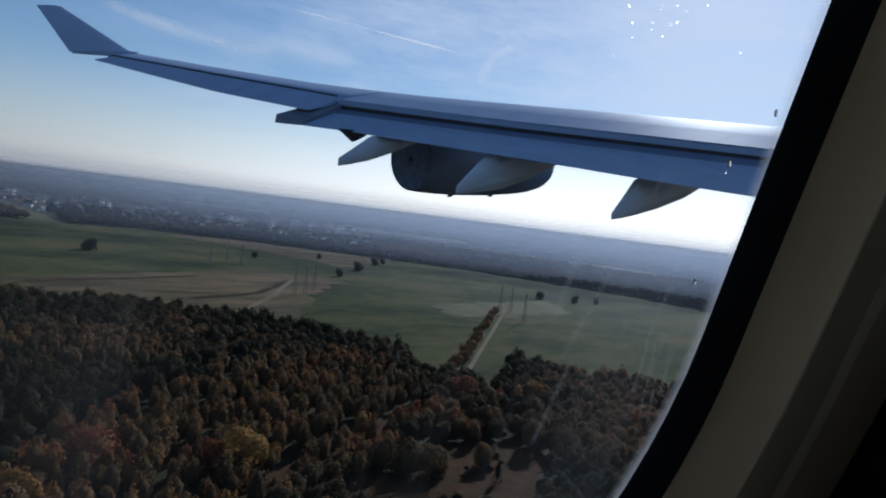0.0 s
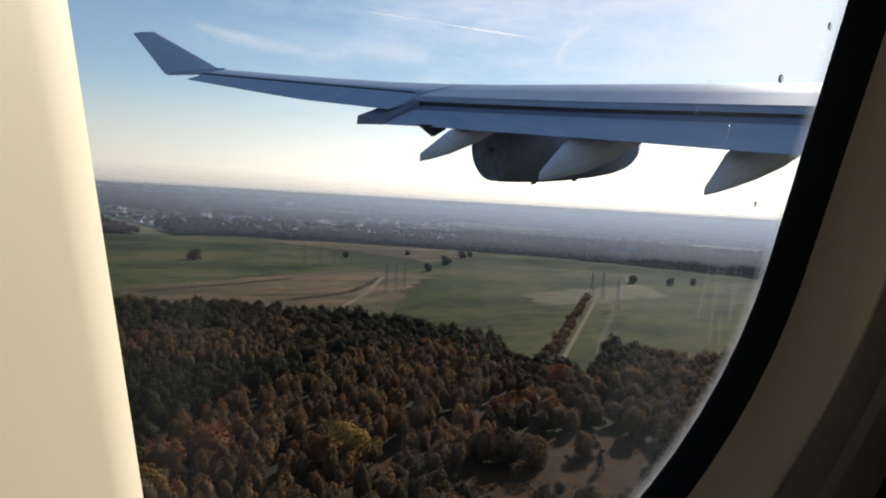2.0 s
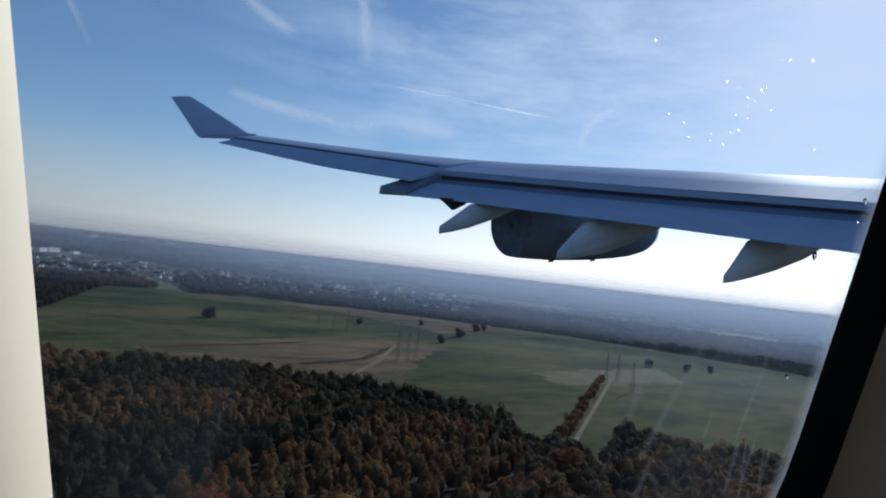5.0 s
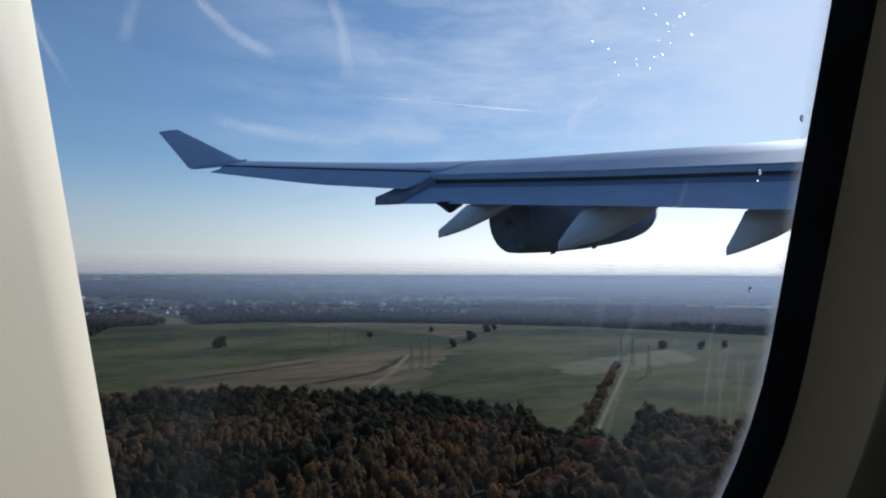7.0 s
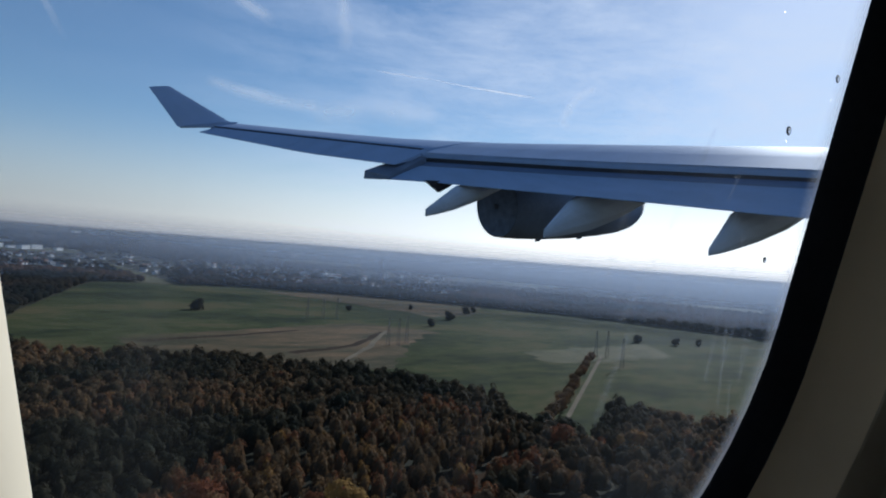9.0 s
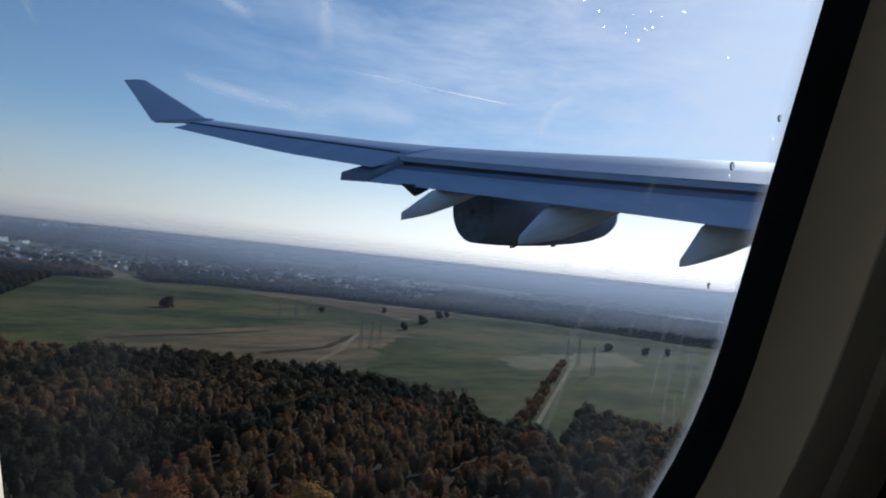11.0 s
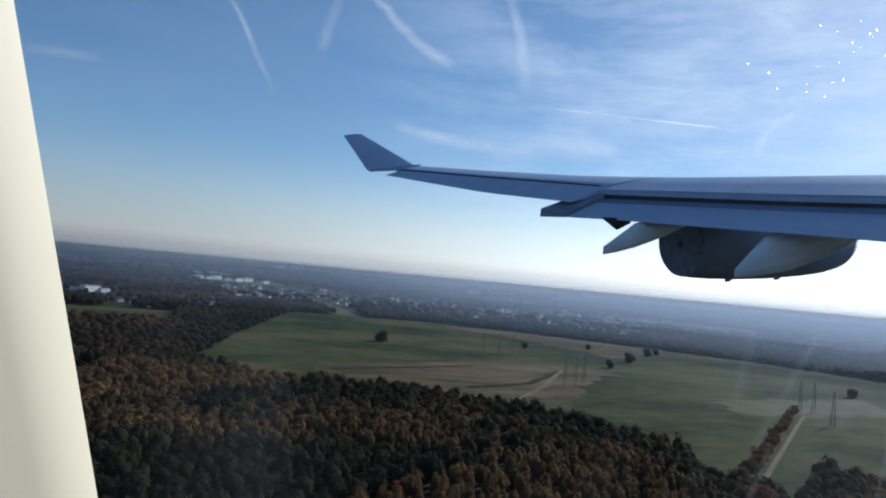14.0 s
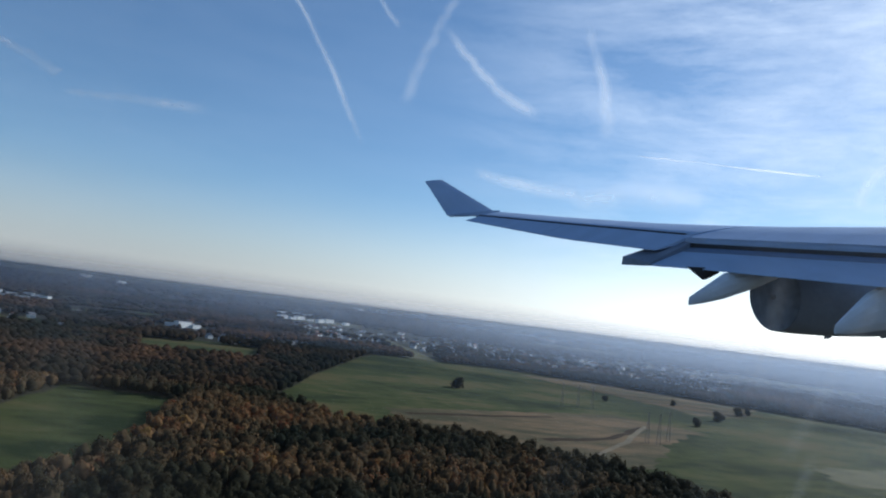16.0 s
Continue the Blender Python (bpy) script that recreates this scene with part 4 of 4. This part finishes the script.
THIN = [quads_crown(110, False, 0.075) for _ in range(7)] + [quads_crown(90, True, 0.08)]


GROVE = [(62, 255), (100, 277), (147, 303), (194, 342), (240, 325), (269, 274), (211, 218), (131, 188), (93, 161), (52, 182)]
OCHRE = [(40, 386), (133, 376), (165, 349), (154, 325), (120, 338), (40, 360)]
PINES = [(-30, 352), (139, 327), (182, 340), (144, 304), (98, 278), (60, 250), (46, 205), (-30, 215)]


def inside(x, y, poly):
    hit = False
    for (x0, y0), (x1, y1) in zip(poly, poly[1:] + poly[:1]):
        if (y0 > y) != (y1 > y) and x < x0 + (y - y0) * (x1 - x0) / (y1 - y0):
            hit = not hit
    return hit


def tint_at(x, y):
    """Stands of one colour, mixed tree by tree."""
    wx, wy = x + 14 * noise.noise((x * 0.04, y * 0.04, 2)), y + 14 * noise.noise((x * 0.04, y * 0.04, 7))
    u = rng.uniform()
    if math.hypot(wx - 262, wy - 232) < 17 or math.hypot(wx - 245, wy - 318) < 18 or abs(wy - 194 - (wx - 158) * 0.4) < 6 and 150 < wx < 225 or math.hypot(wx - 75, wy - 228) < 13:
        return 0.80 + 0.06 * (u - 0.5)
    if inside(wx, wy, OCHRE) and u < 0.75:
        return 0.64 + 0.3 * (u - 0.4)
    if inside(wx, wy, GROVE):
        return 0.60 + 0.14 * (u - 0.5) if u < 0.62 else (0.74 if u < 0.78 else (0.93 if u < 0.86 else 0.42))
    if inside(wx, wy, PINES):
        return 0.08 + 0.12 * u
    n = noise.noise((x * 0.014, y * 0.014, 0.4)) * 0.8 + noise.noise((x * 0.045, y * 0.045, 4.4)) * 0.4
    base = 0.38 if x > -70 else 0.44
    return min(1.0, max(0.0, base + n * 0.8 + rng.uniform(-0.10, 0.10) + (0.3 if u > 0.95 else 0.0)))


near = []
for gx in np.arange(-420, 640, 6.9):
    for gy in np.arange(60, 660, 6.9):
        x, y = gx + rng.uniform(-3.1, 3.1), gy + rng.uniform(-3.1, 3.1)
        d, a = math.hypot(x, y), math.degrees(math.atan2(x, y))
        if d < 150 or not -36 < a < 82 or d > near_edge(a) + wobble(a, 16):
            continue
        if inside(x, y, PATCH) or inside(x, y, RIDE) or rng.uniform() < 0.12:
            continue
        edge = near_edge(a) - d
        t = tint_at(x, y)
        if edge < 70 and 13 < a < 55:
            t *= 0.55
        big = rng.uniform() ** 2
        h, w = 8.0 + 5.0 * big + rng.uniform(0, 3.0), 7.0 + 5.0 * big + rng.uniform(0, 1.8)
        if inside(x, y, GROVE) or inside(x, y, OCHRE):
            h, w = 9.5 + 4.5 * big + rng.uniform(0, 2.5), 5.2 + 2.8 * big + rng.uniform(0, 1.2)
        k = rng.integers(0, 7)
        if inside(x, y, CLEARING):
            if rng.uniform() < 0.75:
                continue
            h, w = 1.5 + 4.5 * big, 2.6 + 3.5 * big
        if t < 0.25 and rng.uniform() < 0.04:
            k, h, w = 7, h + 2, w * 0.8
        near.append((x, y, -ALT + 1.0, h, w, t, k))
CORE = [blob_crown() for _ in range(6)]
# Inner crowns take a darker tint: the crowns' inner shade put into colour.
tagged(new("near_wood_inside", forest_mesh("near_wood_inside", CORE, [(m[0], m[1], m[2] + 0.6, m[3] * 0.80, m[4] * (0.5 if m[6] >= 7 else 0.72), m[5] * 0.6, m[6] % 6) for m in near], M_NEARLEAF)), "inner foliage of the autumn wood, coloured darker for shade", "woods", kind="stuff")
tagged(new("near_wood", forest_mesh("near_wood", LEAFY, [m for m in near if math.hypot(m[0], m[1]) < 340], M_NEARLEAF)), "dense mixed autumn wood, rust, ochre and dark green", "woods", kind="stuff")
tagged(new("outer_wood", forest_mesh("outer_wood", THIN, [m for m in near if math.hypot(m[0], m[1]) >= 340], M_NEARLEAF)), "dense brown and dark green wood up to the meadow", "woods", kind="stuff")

BLOBS = [blob_crown() for _ in range(10)]


FIELDS = [(44, 51, 1600, 1800), (-15, -8, 1700, 1980), (1, 8, 2450, 2750), (37, 47, 2350, 2650), (20, 30, 2850, 3150), (-22, -16, 1250, 1420), (55, 63, 1900, 2250)]
for k, (a0, a1, d0, d1) in enumerate(FIELDS):
    sheet("far_meadow", roughen([polar(a0, d0 + 0.3 * (d1 - d0)), polar((a0 + a1) / 2, d1), polar(a1, d1 - 30), polar(a1 - 0.5, d0 + 40), polar((a0 + a1) / 2, d0)], 14, 40), (M_CLEAR, M_GRASS)[k % 2], ("pale stubble field enclosed by woods", "green field enclosed by woods")[k % 2], 0.35 + 0.02 * k)


def in_gap(a, d):
    if any(a0 < a < a1 and d0 < d < d1 for a0, a1, d0, d1 in FIELDS):
        return True
    if 1360 < d < 1990 and abs(a - (13.7 + (d - 1380) * (9.6 - 13.7) / 610)) < 1.5 - (d - 1380) * 0.0015:
        return True
    if 31.5 < a < 37.5 and 1490 < d < 1640 and abs(d - (1590 - (a - 31.5) * 12)) < 55:
        return True
    if -9.7 < a < -0.3 and 950 < d < 1190 or 4 < a < 8.5 and 1545 < d < 1740:
        return True
    if -9 < a < -4 and 1380 < d < 1580:
        return True
    return False


mid = []
d = 620.0
while d < 1900:
    step = 8.0 + (d - 620) * 0.004
    for a in np.arange(-38, 84, math.degrees(step / d)):
        aa, dd = a + rng.uniform(-0.4, 0.4) * math.degrees(step / d), d + rng.uniform(-0.45, 0.45) * step
        if dd < lerp(aa, FAR) + wobble(aa, 14) or in_gap(aa, dd):
            continue
        if -22 < aa < 4 and 1180 < dd < 1780 and noise.noise((dd * math.sin(radians(aa)) * 0.008, dd * math.cos(radians(aa)) * 0.008, 12)) > 0.0 and rng.uniform() < 0.85:
            continue
        if 3 < aa < 39 and dd > 1480 + 5 * abs(aa - 20) and rng.uniform() < 0.88:
            continue
        x, y = polar(aa, dd)
        n = 0.48 + 0.9 * noise.noise((x * 0.0045, y * 0.0045, 1)) + 0.5 * noise.noise((x * 0.018, y * 0.018, 2)) + rng.uniform(-0.16, 0.16)
        h = 8.5 + rng.uniform(0, 6) + 3.5 * noise.noise((x * 0.02, y * 0.02, 6))
        mid.append((x, y, ground_z(x, y) + 2, h, step * rng.uniform(1.0, 1.7), min(1, max(0, n)), rng.integers(0, 10)))
    d += step
EDGE = [quads_crown(110, False, 0.085) for _ in range(5)]
M_EDGE = foliage("forest_edge_leaves", [(0.014, 0.017, 0.012), (0.034, 0.027, 0.016), (0.062, 0.040, 0.020), (0.095, 0.052, 0.024)], 0.85, 0.8, 1.25, 0.25)
front = []
for x, y, z, h, w, t, k in mid:
    a, q = math.degrees(math.atan2(x, y)), math.hypot(x, y)
    if q < lerp(a, FAR) + 130:
        front.append((x, y, z - 1.2, h * 1.12, w * 1.15, t, k % 5))
tagged(new("forest_edge", forest_mesh("forest_edge", EDGE, front, M_EDGE)), "leafy autumn trees along the forest edge", "woods", kind="stuff")
tagged(new("mid_wood", forest_mesh("mid_wood", BLOBS, mid, M_FARLEAF)), "brown autumn forest with rounded crowns beyond the meadow", "woods", kind="stuff")

far = []
d = 1900.0
while d < 4100:
    step = 15 + (d - 1900) * 0.009
    for a in np.arange(-38, 84, math.degrees(step / d)):
        aa, dd = a + rng.uniform(-0.4, 0.4) * math.degrees(step / d), d + rng.uniform(-0.45, 0.45) * step
        x, y = polar(aa, dd)
        if in_gap(aa, dd):
            continue
        open_land = noise.noise((x * 0.0016, y * 0.0016, 5)) > 0.18
        if (open_land and rng.uniform() < 0.8) or (3 < aa < 39 and dd < 2450 and rng.uniform() < 0.85):
            continue
        n = 0.4 + 0.5 * noise.noise((x * 0.003, y * 0.003, 1)) + rng.uniform(-0.2, 0.2)
        far.append((x, y, ground_z(x, y) + 1, 6 + rng.uniform(0, 5), step * rng.uniform(1.1, 1.9), min(1, max(0, n)), rng.integers(0, 10)))
    d += step
tagged(new("far_wood", forest_mesh("far_wood", BLOBS, far, M_FARLEAF)), "far hazy woods towards the horizon", "woods", kind="stuff")


def trunk_mesh(h):
    rings = []
    for s in (0, 0.15, 0.5, 1.0):
        r = 0.38 * (1 - 0.75 * s) * h / 10
        rings.append([(r * math.cos(2 * math.pi * k / 7) + 0.2 * s, r * math.sin(2 * math.pi * k / 7), h * 0.6 * s) for k in range(7)])
    v, f = loft(rings)
    for ang in range(0, 360, 72):
        b = len(v)
        for s in (0, 1):
            for k in range(4):
                q = 2 * math.pi * k / 4
                r = 0.11 * (1 - 0.7 * s)
                rr = 0.1 + s * h * 0.22
                v.append((rr * math.cos(radians(ang)) + r * math.cos(q), rr * math.sin(radians(ang)) + r * math.sin(q), h * (0.32 + 0.34 * s) + 0.02 * k))
        f += [(b + k, b + (k + 1) % 4, b + 4 + (k + 1) % 4, b + 4 + k) for k in range(4)]
    return mesh_of("trunk", v, f, M_BARK)


def tree(x, y, h, w, tint, label, group, leaves=700, leaf=0.055):
    t = thing("tree", label, "tree", group, at=(x, y, ground_z(x, y) + 0.1))
    tr = new("trunk", trunk_mesh(h))
    tr.parent = t
    tmpl = [quads_crown(leaves, False, leaf)]
    cr = new("crown", forest_mesh("crown", tmpl, [(0, 0, -h * 0.3, h * 1.42, w * 1.4, tint, 0)], M_NEARLEAF))
    cr.parent = t
    # Inner foliage tinted down for the shade inside the crown.
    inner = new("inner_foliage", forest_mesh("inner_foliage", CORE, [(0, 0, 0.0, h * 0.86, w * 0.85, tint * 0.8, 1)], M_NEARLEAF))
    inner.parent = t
    return t


for x, y, h, w, c in [(265, 895, 15, 16, .18), (531, 728, 11, 11, .2), (614, 795, 13, 15, .22), (716, 885, 12, 12, .25), (750, 904, 10, 11, .25), (924, 924, 11, 10, .2), (760, 560, 11, 11, .15), (800, 530, 10, 10, .2), (840, 520, 10, 9, .2), (500, 905, 9, 9, .2), (640, 940, 9, 8, .2)]:
    tree(x, y, h, w, c, "dark solitary broadleaf tree standing in the green meadow", "trees in the meadow")
for k in range(17):
    s = (k / 16) ** 1.15
    x, y = along(0.05 + 0.9 * s, HEDGE_SIDE + rng.uniform(-1.2, 1.2))
    tree(x, y, 6 + 3 * s + rng.uniform(-1, 1), 7 + 3 * s, 0.56 + 0.12 * rng.uniform(), "rust-brown autumn tree in the hedge beside the track", "trees of the hedge")
for x, y, h, w, c in [(116, 203, 18, 17, .97), (107, 205, 15, 8, .8), (172, 178, 13, 13, .3), (180, 172, 12, 12, .45), (165, 186, 12, 11, .4), (262, 236, 16, 16, .80), (300, 218, 14, 14, .9), (282, 215, 14, 7, .93), (76, 226, 15, 15, .8), (50, 210, 13, 12, .92), (205, 168, 10, 8, .6)]:
    tree(x, y, h, w, c, "tall autumn tree with a broad coloured crown above the wood", "tall trees in the wood", 1800, 0.032)


# ---- pylons ----
def beam(v, f, p, q, r):
    p, q = Vector(p), Vector(q)
    ax = (q - p).normalized()
    e1 = ax.orthogonal().normalized()
    e2 = ax.cross(e1)
    b = len(v)
    for c in (p, q):
        for k in range(4):
            t = math.pi / 2 * k
            v.append(tuple(c + (e1 * math.cos(t) + e2 * math.sin(t)) * r))
    f += [(b + k, b + (k + 1) % 4, b + 4 + (k + 1) % 4, b + 4 + k) for k in range(4)]
    f += [(b, b + 1, b + 2, b + 3), (b + 4, b + 5, b + 6, b + 7)]


def pylon():
    t = thing("power_pylon", "tall thin lattice power pylon in the meadow", "pylon", "pylons in the meadow")
    H, B, T = 30.0, 1.9, 0.5
    for sx, sy in ((1, 1), (1, -1), (-1, 1), (-1, -1)):
        v, f = [], []
        beam(v, f, (B * sx, B * sy, 0), (T * sx, T * sy, H), 0.13)
        o = new("leg", mesh_of("leg", v, f, M_STEEL))
        o.parent = t
    v, f = [], []
    for k in range(10):
        z0, z1 = H * k / 10, H * (k + 1) / 10
        w0, w1 = B + (T - B) * k / 10, B + (T - B) * (k + 1) / 10
        for s in (1, -1):
            beam(v, f, (w0 * s, -w0, z0), (w1 * s, w1, z1), 0.06)
            beam(v, f, (w0 * s, w0, z0), (w1 * s, -w1, z1), 0.06)
            beam(v, f, (-w0, w0 * s, z0), (w1, w1 * s, z1), 0.06)
    o = new("bracing", mesh_of("bracing", v, f, M_STEEL))
    o.parent = t
    for z, L in ((23.5, 6.0), (27.5, 4.2)):
        v, f = [], []
        beam(v, f, (-L, 0, z), (L, 0, z), 0.12)
        beam(v, f, (-L, 0, z), (0, 0, z + 1.4), 0.08)
        beam(v, f, (L, 0, z), (0, 0, z + 1.4), 0.08)
        o = new("crossarm", mesh_of("crossarm", v, f, M_STEEL))
        o.parent = t
    return t


PYL = [(368, 578), (378, 574), (403, 596), (574, 477), (587, 472), (544, 418), (385, 809), (405, 803), (423, 798)]
first = pylon()
first.matrix_basis = pose(PYL[0][0], PYL[0][1], -ALT, 0, 0, 50)
for x, y in PYL[1:]:
    copy_thing(first, pose(x, y, -ALT, 0, 0, 50))


# ---- houses ----
def house(w, l, h, roof, mat, label):
    t = thing("house", label, "house", "houses of the village")
    o = new("wall", box_mesh("wall", (-w / 2, -l / 2, 0), (w / 2, l / 2, h), M_WHITE))
    o.parent = t
    e = 0.5
    v = [(-w / 2 - e, -l / 2 - e, h - 0.2), (w / 2 + e, -l / 2 - e, h - 0.2), (w / 2 + e, l / 2 + e, h - 0.2), (-w / 2 - e, l / 2 + e, h - 0.2), (0, -l / 2 - e, h + roof), (0, l / 2 + e, h + roof)]
    o = new("roof", mesh_of("roof", v, [(0, 1, 4), (1, 2, 5, 4), (2, 3, 5), (3, 0, 4, 5), (0, 3, 2, 1)], mat))
    o.parent = t
    return t


PROTO = [house(8, 11, 5, 4, M_ROOFR, "white rendered village house with a red tiled roof"), house(9, 14, 5.5, 4.5, M_ROOFG, "white rendered village house with a grey roof"), house(10, 10, 6, 4, M_ROOFG, "square white village house with a grey roof")]
for k, p in enumerate(PROTO):
    x, y = polar(18 + 4 * k, 1640)
    p.matrix_basis = pose(x, y, ground_z(x, y), 0, 0, 30 * k)
n_house = 0
while n_house < 250:
    a = rng.uniform(2, 39)
    d = 1530 + 5 * abs(a - 20) + 900 * rng.uniform() ** 1.3
    x, y = polar(a, d)
    if noise.noise((x * 0.006, y * 0.006, 8)) < -0.05 or in_gap(a, d):
        continue
    copy_thing(PROTO[n_house % 3], pose(x, y, ground_z(x, y), 0, 0, rng.choice([40, 130, 60]) + rng.uniform(-8, 8)))
    n_house += 1


def block(w, l, h, label):
    t = thing("apartment_building", label, "building", "white buildings far off")
    o = new("wall", box_mesh("wall", (-w / 2, -l / 2, 0), (w / 2, l / 2, h), M_WHITE))
    o.parent = t
    o = new("roof", box_mesh("roof", (-w / 2 - 0.4, -l / 2 - 0.4, h), (w / 2 + 0.4, l / 2 + 0.4, h + 0.8), M_ROOFG))
    o.parent = t
    return t


B0 = block(36, 16, 13, "long white flat-roofed building far across the woods")
B0.matrix_basis = pose(*polar(-6.6, 1540), ground_z(*polar(-6.6, 1540)), 0, 0, 48)
for a, d, s in [(-7.6, 1560, .7), (7.5, 4150, 1.6), (8.6, 4250, 1.5), (9.4, 4200, 2.2), (12.2, 4150, 1.7), (13.0, 4250, 2.0), (1.0, 2900, 1.3), (2.2, 2950, 1.5), (3.1, 2900, 1.4), (24, 3300, 1.5), (33, 2700, 1.2), (-11.5, 3900, 1.8), (-14, 4100, 2.0)] + [(-23.5 + 0.42 * k + 0.2 * math.sin(5 * k), 2080 + 130 * math.sin(3.7 * k), 0.75 + 0.5 * abs(math.sin(2.3 * k))) for k in range(18)]:
    x, y = polar(a, d)
    c = copy_thing(B0, pose(x, y, ground_z(x, y), 0, 0, 10 + 40 * math.sin(7 * a)))
    c.scale = (0.7 * s, 0.7 * s, 0.8 * s)

for a, d, s in [(-5.6, 1550, 0.6), (1.1, 2600, 1.1), (1.9, 2580, 0.9), (2.5, 2620, 1.2), (3.4, 2600, 0.8), (4.2, 2570, 1.1), (4.9, 2610, 1.3), (6.4, 2600, 0.9)]:
    x, y = polar(a, d)
    c = copy_thing(B0, pose(x, y, ground_z(x, y), 0, 0, 46 + 6 * math.sin(5 * a)))
    c.scale = (s, s, s)
placed = 0
while placed < 55:
    a, d = rng.uniform(-22, 4), rng.uniform(1200, 1750)
    x, y = polar(a, d)
    if noise.noise((x * 0.008, y * 0.008, 12)) < 0.05:
        continue
    copy_thing(PROTO[placed % 3], pose(x, y, ground_z(x, y), 0, 0, rng.choice([35, 125]) + rng.uniform(-10, 10)))
    placed += 1

# ---- air: haze put into thin tinted shells over the plain, and contrails high above ----
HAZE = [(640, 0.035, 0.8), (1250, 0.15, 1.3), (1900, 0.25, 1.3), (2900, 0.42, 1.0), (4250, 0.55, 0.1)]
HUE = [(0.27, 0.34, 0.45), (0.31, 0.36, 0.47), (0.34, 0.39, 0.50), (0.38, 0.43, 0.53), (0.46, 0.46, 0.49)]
# Each shell is tinted as haze and made denser on the sun's side.
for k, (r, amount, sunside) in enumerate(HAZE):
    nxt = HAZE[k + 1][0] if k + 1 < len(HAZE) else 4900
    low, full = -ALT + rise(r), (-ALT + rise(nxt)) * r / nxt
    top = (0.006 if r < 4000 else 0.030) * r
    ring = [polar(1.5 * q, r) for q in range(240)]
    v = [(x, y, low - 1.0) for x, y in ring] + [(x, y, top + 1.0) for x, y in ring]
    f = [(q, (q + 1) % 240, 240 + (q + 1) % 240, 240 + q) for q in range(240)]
    tagged(new("haze", mesh_of("haze", v, f, veil("haze_air", amount, HUE[k], max(-0.018 * r if r < 4000 else -0.002 * r, full + 2), top, back=0.25, foot=(low, full), sunward=sunside), True)), "thin blue-tinted shell standing in for haze over the plain", "haze", kind="stuff")

TRAILS = [
    ("bright straight contrail", 0.85, 9, [(29.3, 14.7), (34.5, 14.4), (44.3, 13.4)]),
    ("long white contrail slanting down", 0.42, 26, [(-3.5, 25.5), (-0.5, 22.5), (2.0, 19.2), (5.9, 12.8)]),
    ("old spreading contrail", 0.34, 50, [(12.6, 26.5), (11.3, 24.3), (9.9, 20.9), (8.8, 16.8)]),
    ("old spreading contrail", 0.35, 50, [(11.3, 24), (14.9, 20.8), (17.2, 19.0), (21.1, 17.3)]),
    ("faint broad contrail", 0.30, 60, [(24.2, 25.3), (26.4, 19.8), (26.9, 15.5)]),
    ("flat wisp of cirrus", 0.40, 60, [(15.5, 12.2), (20.7, 11.4), (25.5, 11.0)]),
    ("flat wisp of cirrus", 0.35, 120, [(24.0, 10.4), (30, 11.6), (36, 11.2)]),
    ("faint contrail low in the sky", 0.5, 40, [(-23.5, 15.3), (-20.1, 14.5), (-18.0, 13.6)]),
    ("faint long contrail", 0.42, 40, [(-18, 12.5), (-13.0, 13.2), (-7.0, 13.7)]),
    ("curled wisp of contrail", 0.45, 45, [(48.9, 14.6), (47.4, 13.9), (46.4, 12.6), (46.0, 10.9)]),
    ("short thin contrail", 0.30, 25, [(4.6, 26.0), (7.6, 23.0)]),
]
for label, amount, width, pts in TRAILS:
    R = 4300.0
    path = []
    for i in range(len(pts) - 1):
        for k in range(6):
            s = k / 6
            path.append((pts[i][0] + (pts[i + 1][0] - pts[i][0]) * s, pts[i][1] + (pts[i + 1][1] - pts[i][1]) * s))
    path.append(pts[-1])
    ctr = [toward(a + 0.30 * noise.noise((i * 0.7, 0, len(label))), e + 0.3 + 0.12 * noise.noise((i * 0.9, 4, len(label)))) * R for i, (a, e) in enumerate(path)]
    v, uvs, f = [], [], []
    for i, c in enumerate(ctr):
        d = (ctr[min(i + 1, len(ctr) - 1)] - ctr[max(i - 1, 0)]).normalized()
        side = d.cross(c.normalized())
        w = width * (0.7 + 0.5 * i / len(ctr))
        for q in (-1, 1):
            v.append(tuple(c + side * w * q))
            uvs.append((i / (len(ctr) - 1), (q + 1) / 2))
        if i:
            f.append((2 * i - 2, 2 * i - 1, 2 * i + 1, 2 * i))
    me = bpy.data.meshes.new("contrail")
    me.from_pydata(v, [], f)
    lay = me.uv_layers.new(name="UVMap")
    for lp in me.loops:
        lay.data[lp.index].uv = uvs[lp.vertex_index]
    me.materials.append(soft_ribbon("contrail_ice", amount))
    tagged(new("contrail", me), "white " + label + " high in the blue sky", "contrail", "contrails")
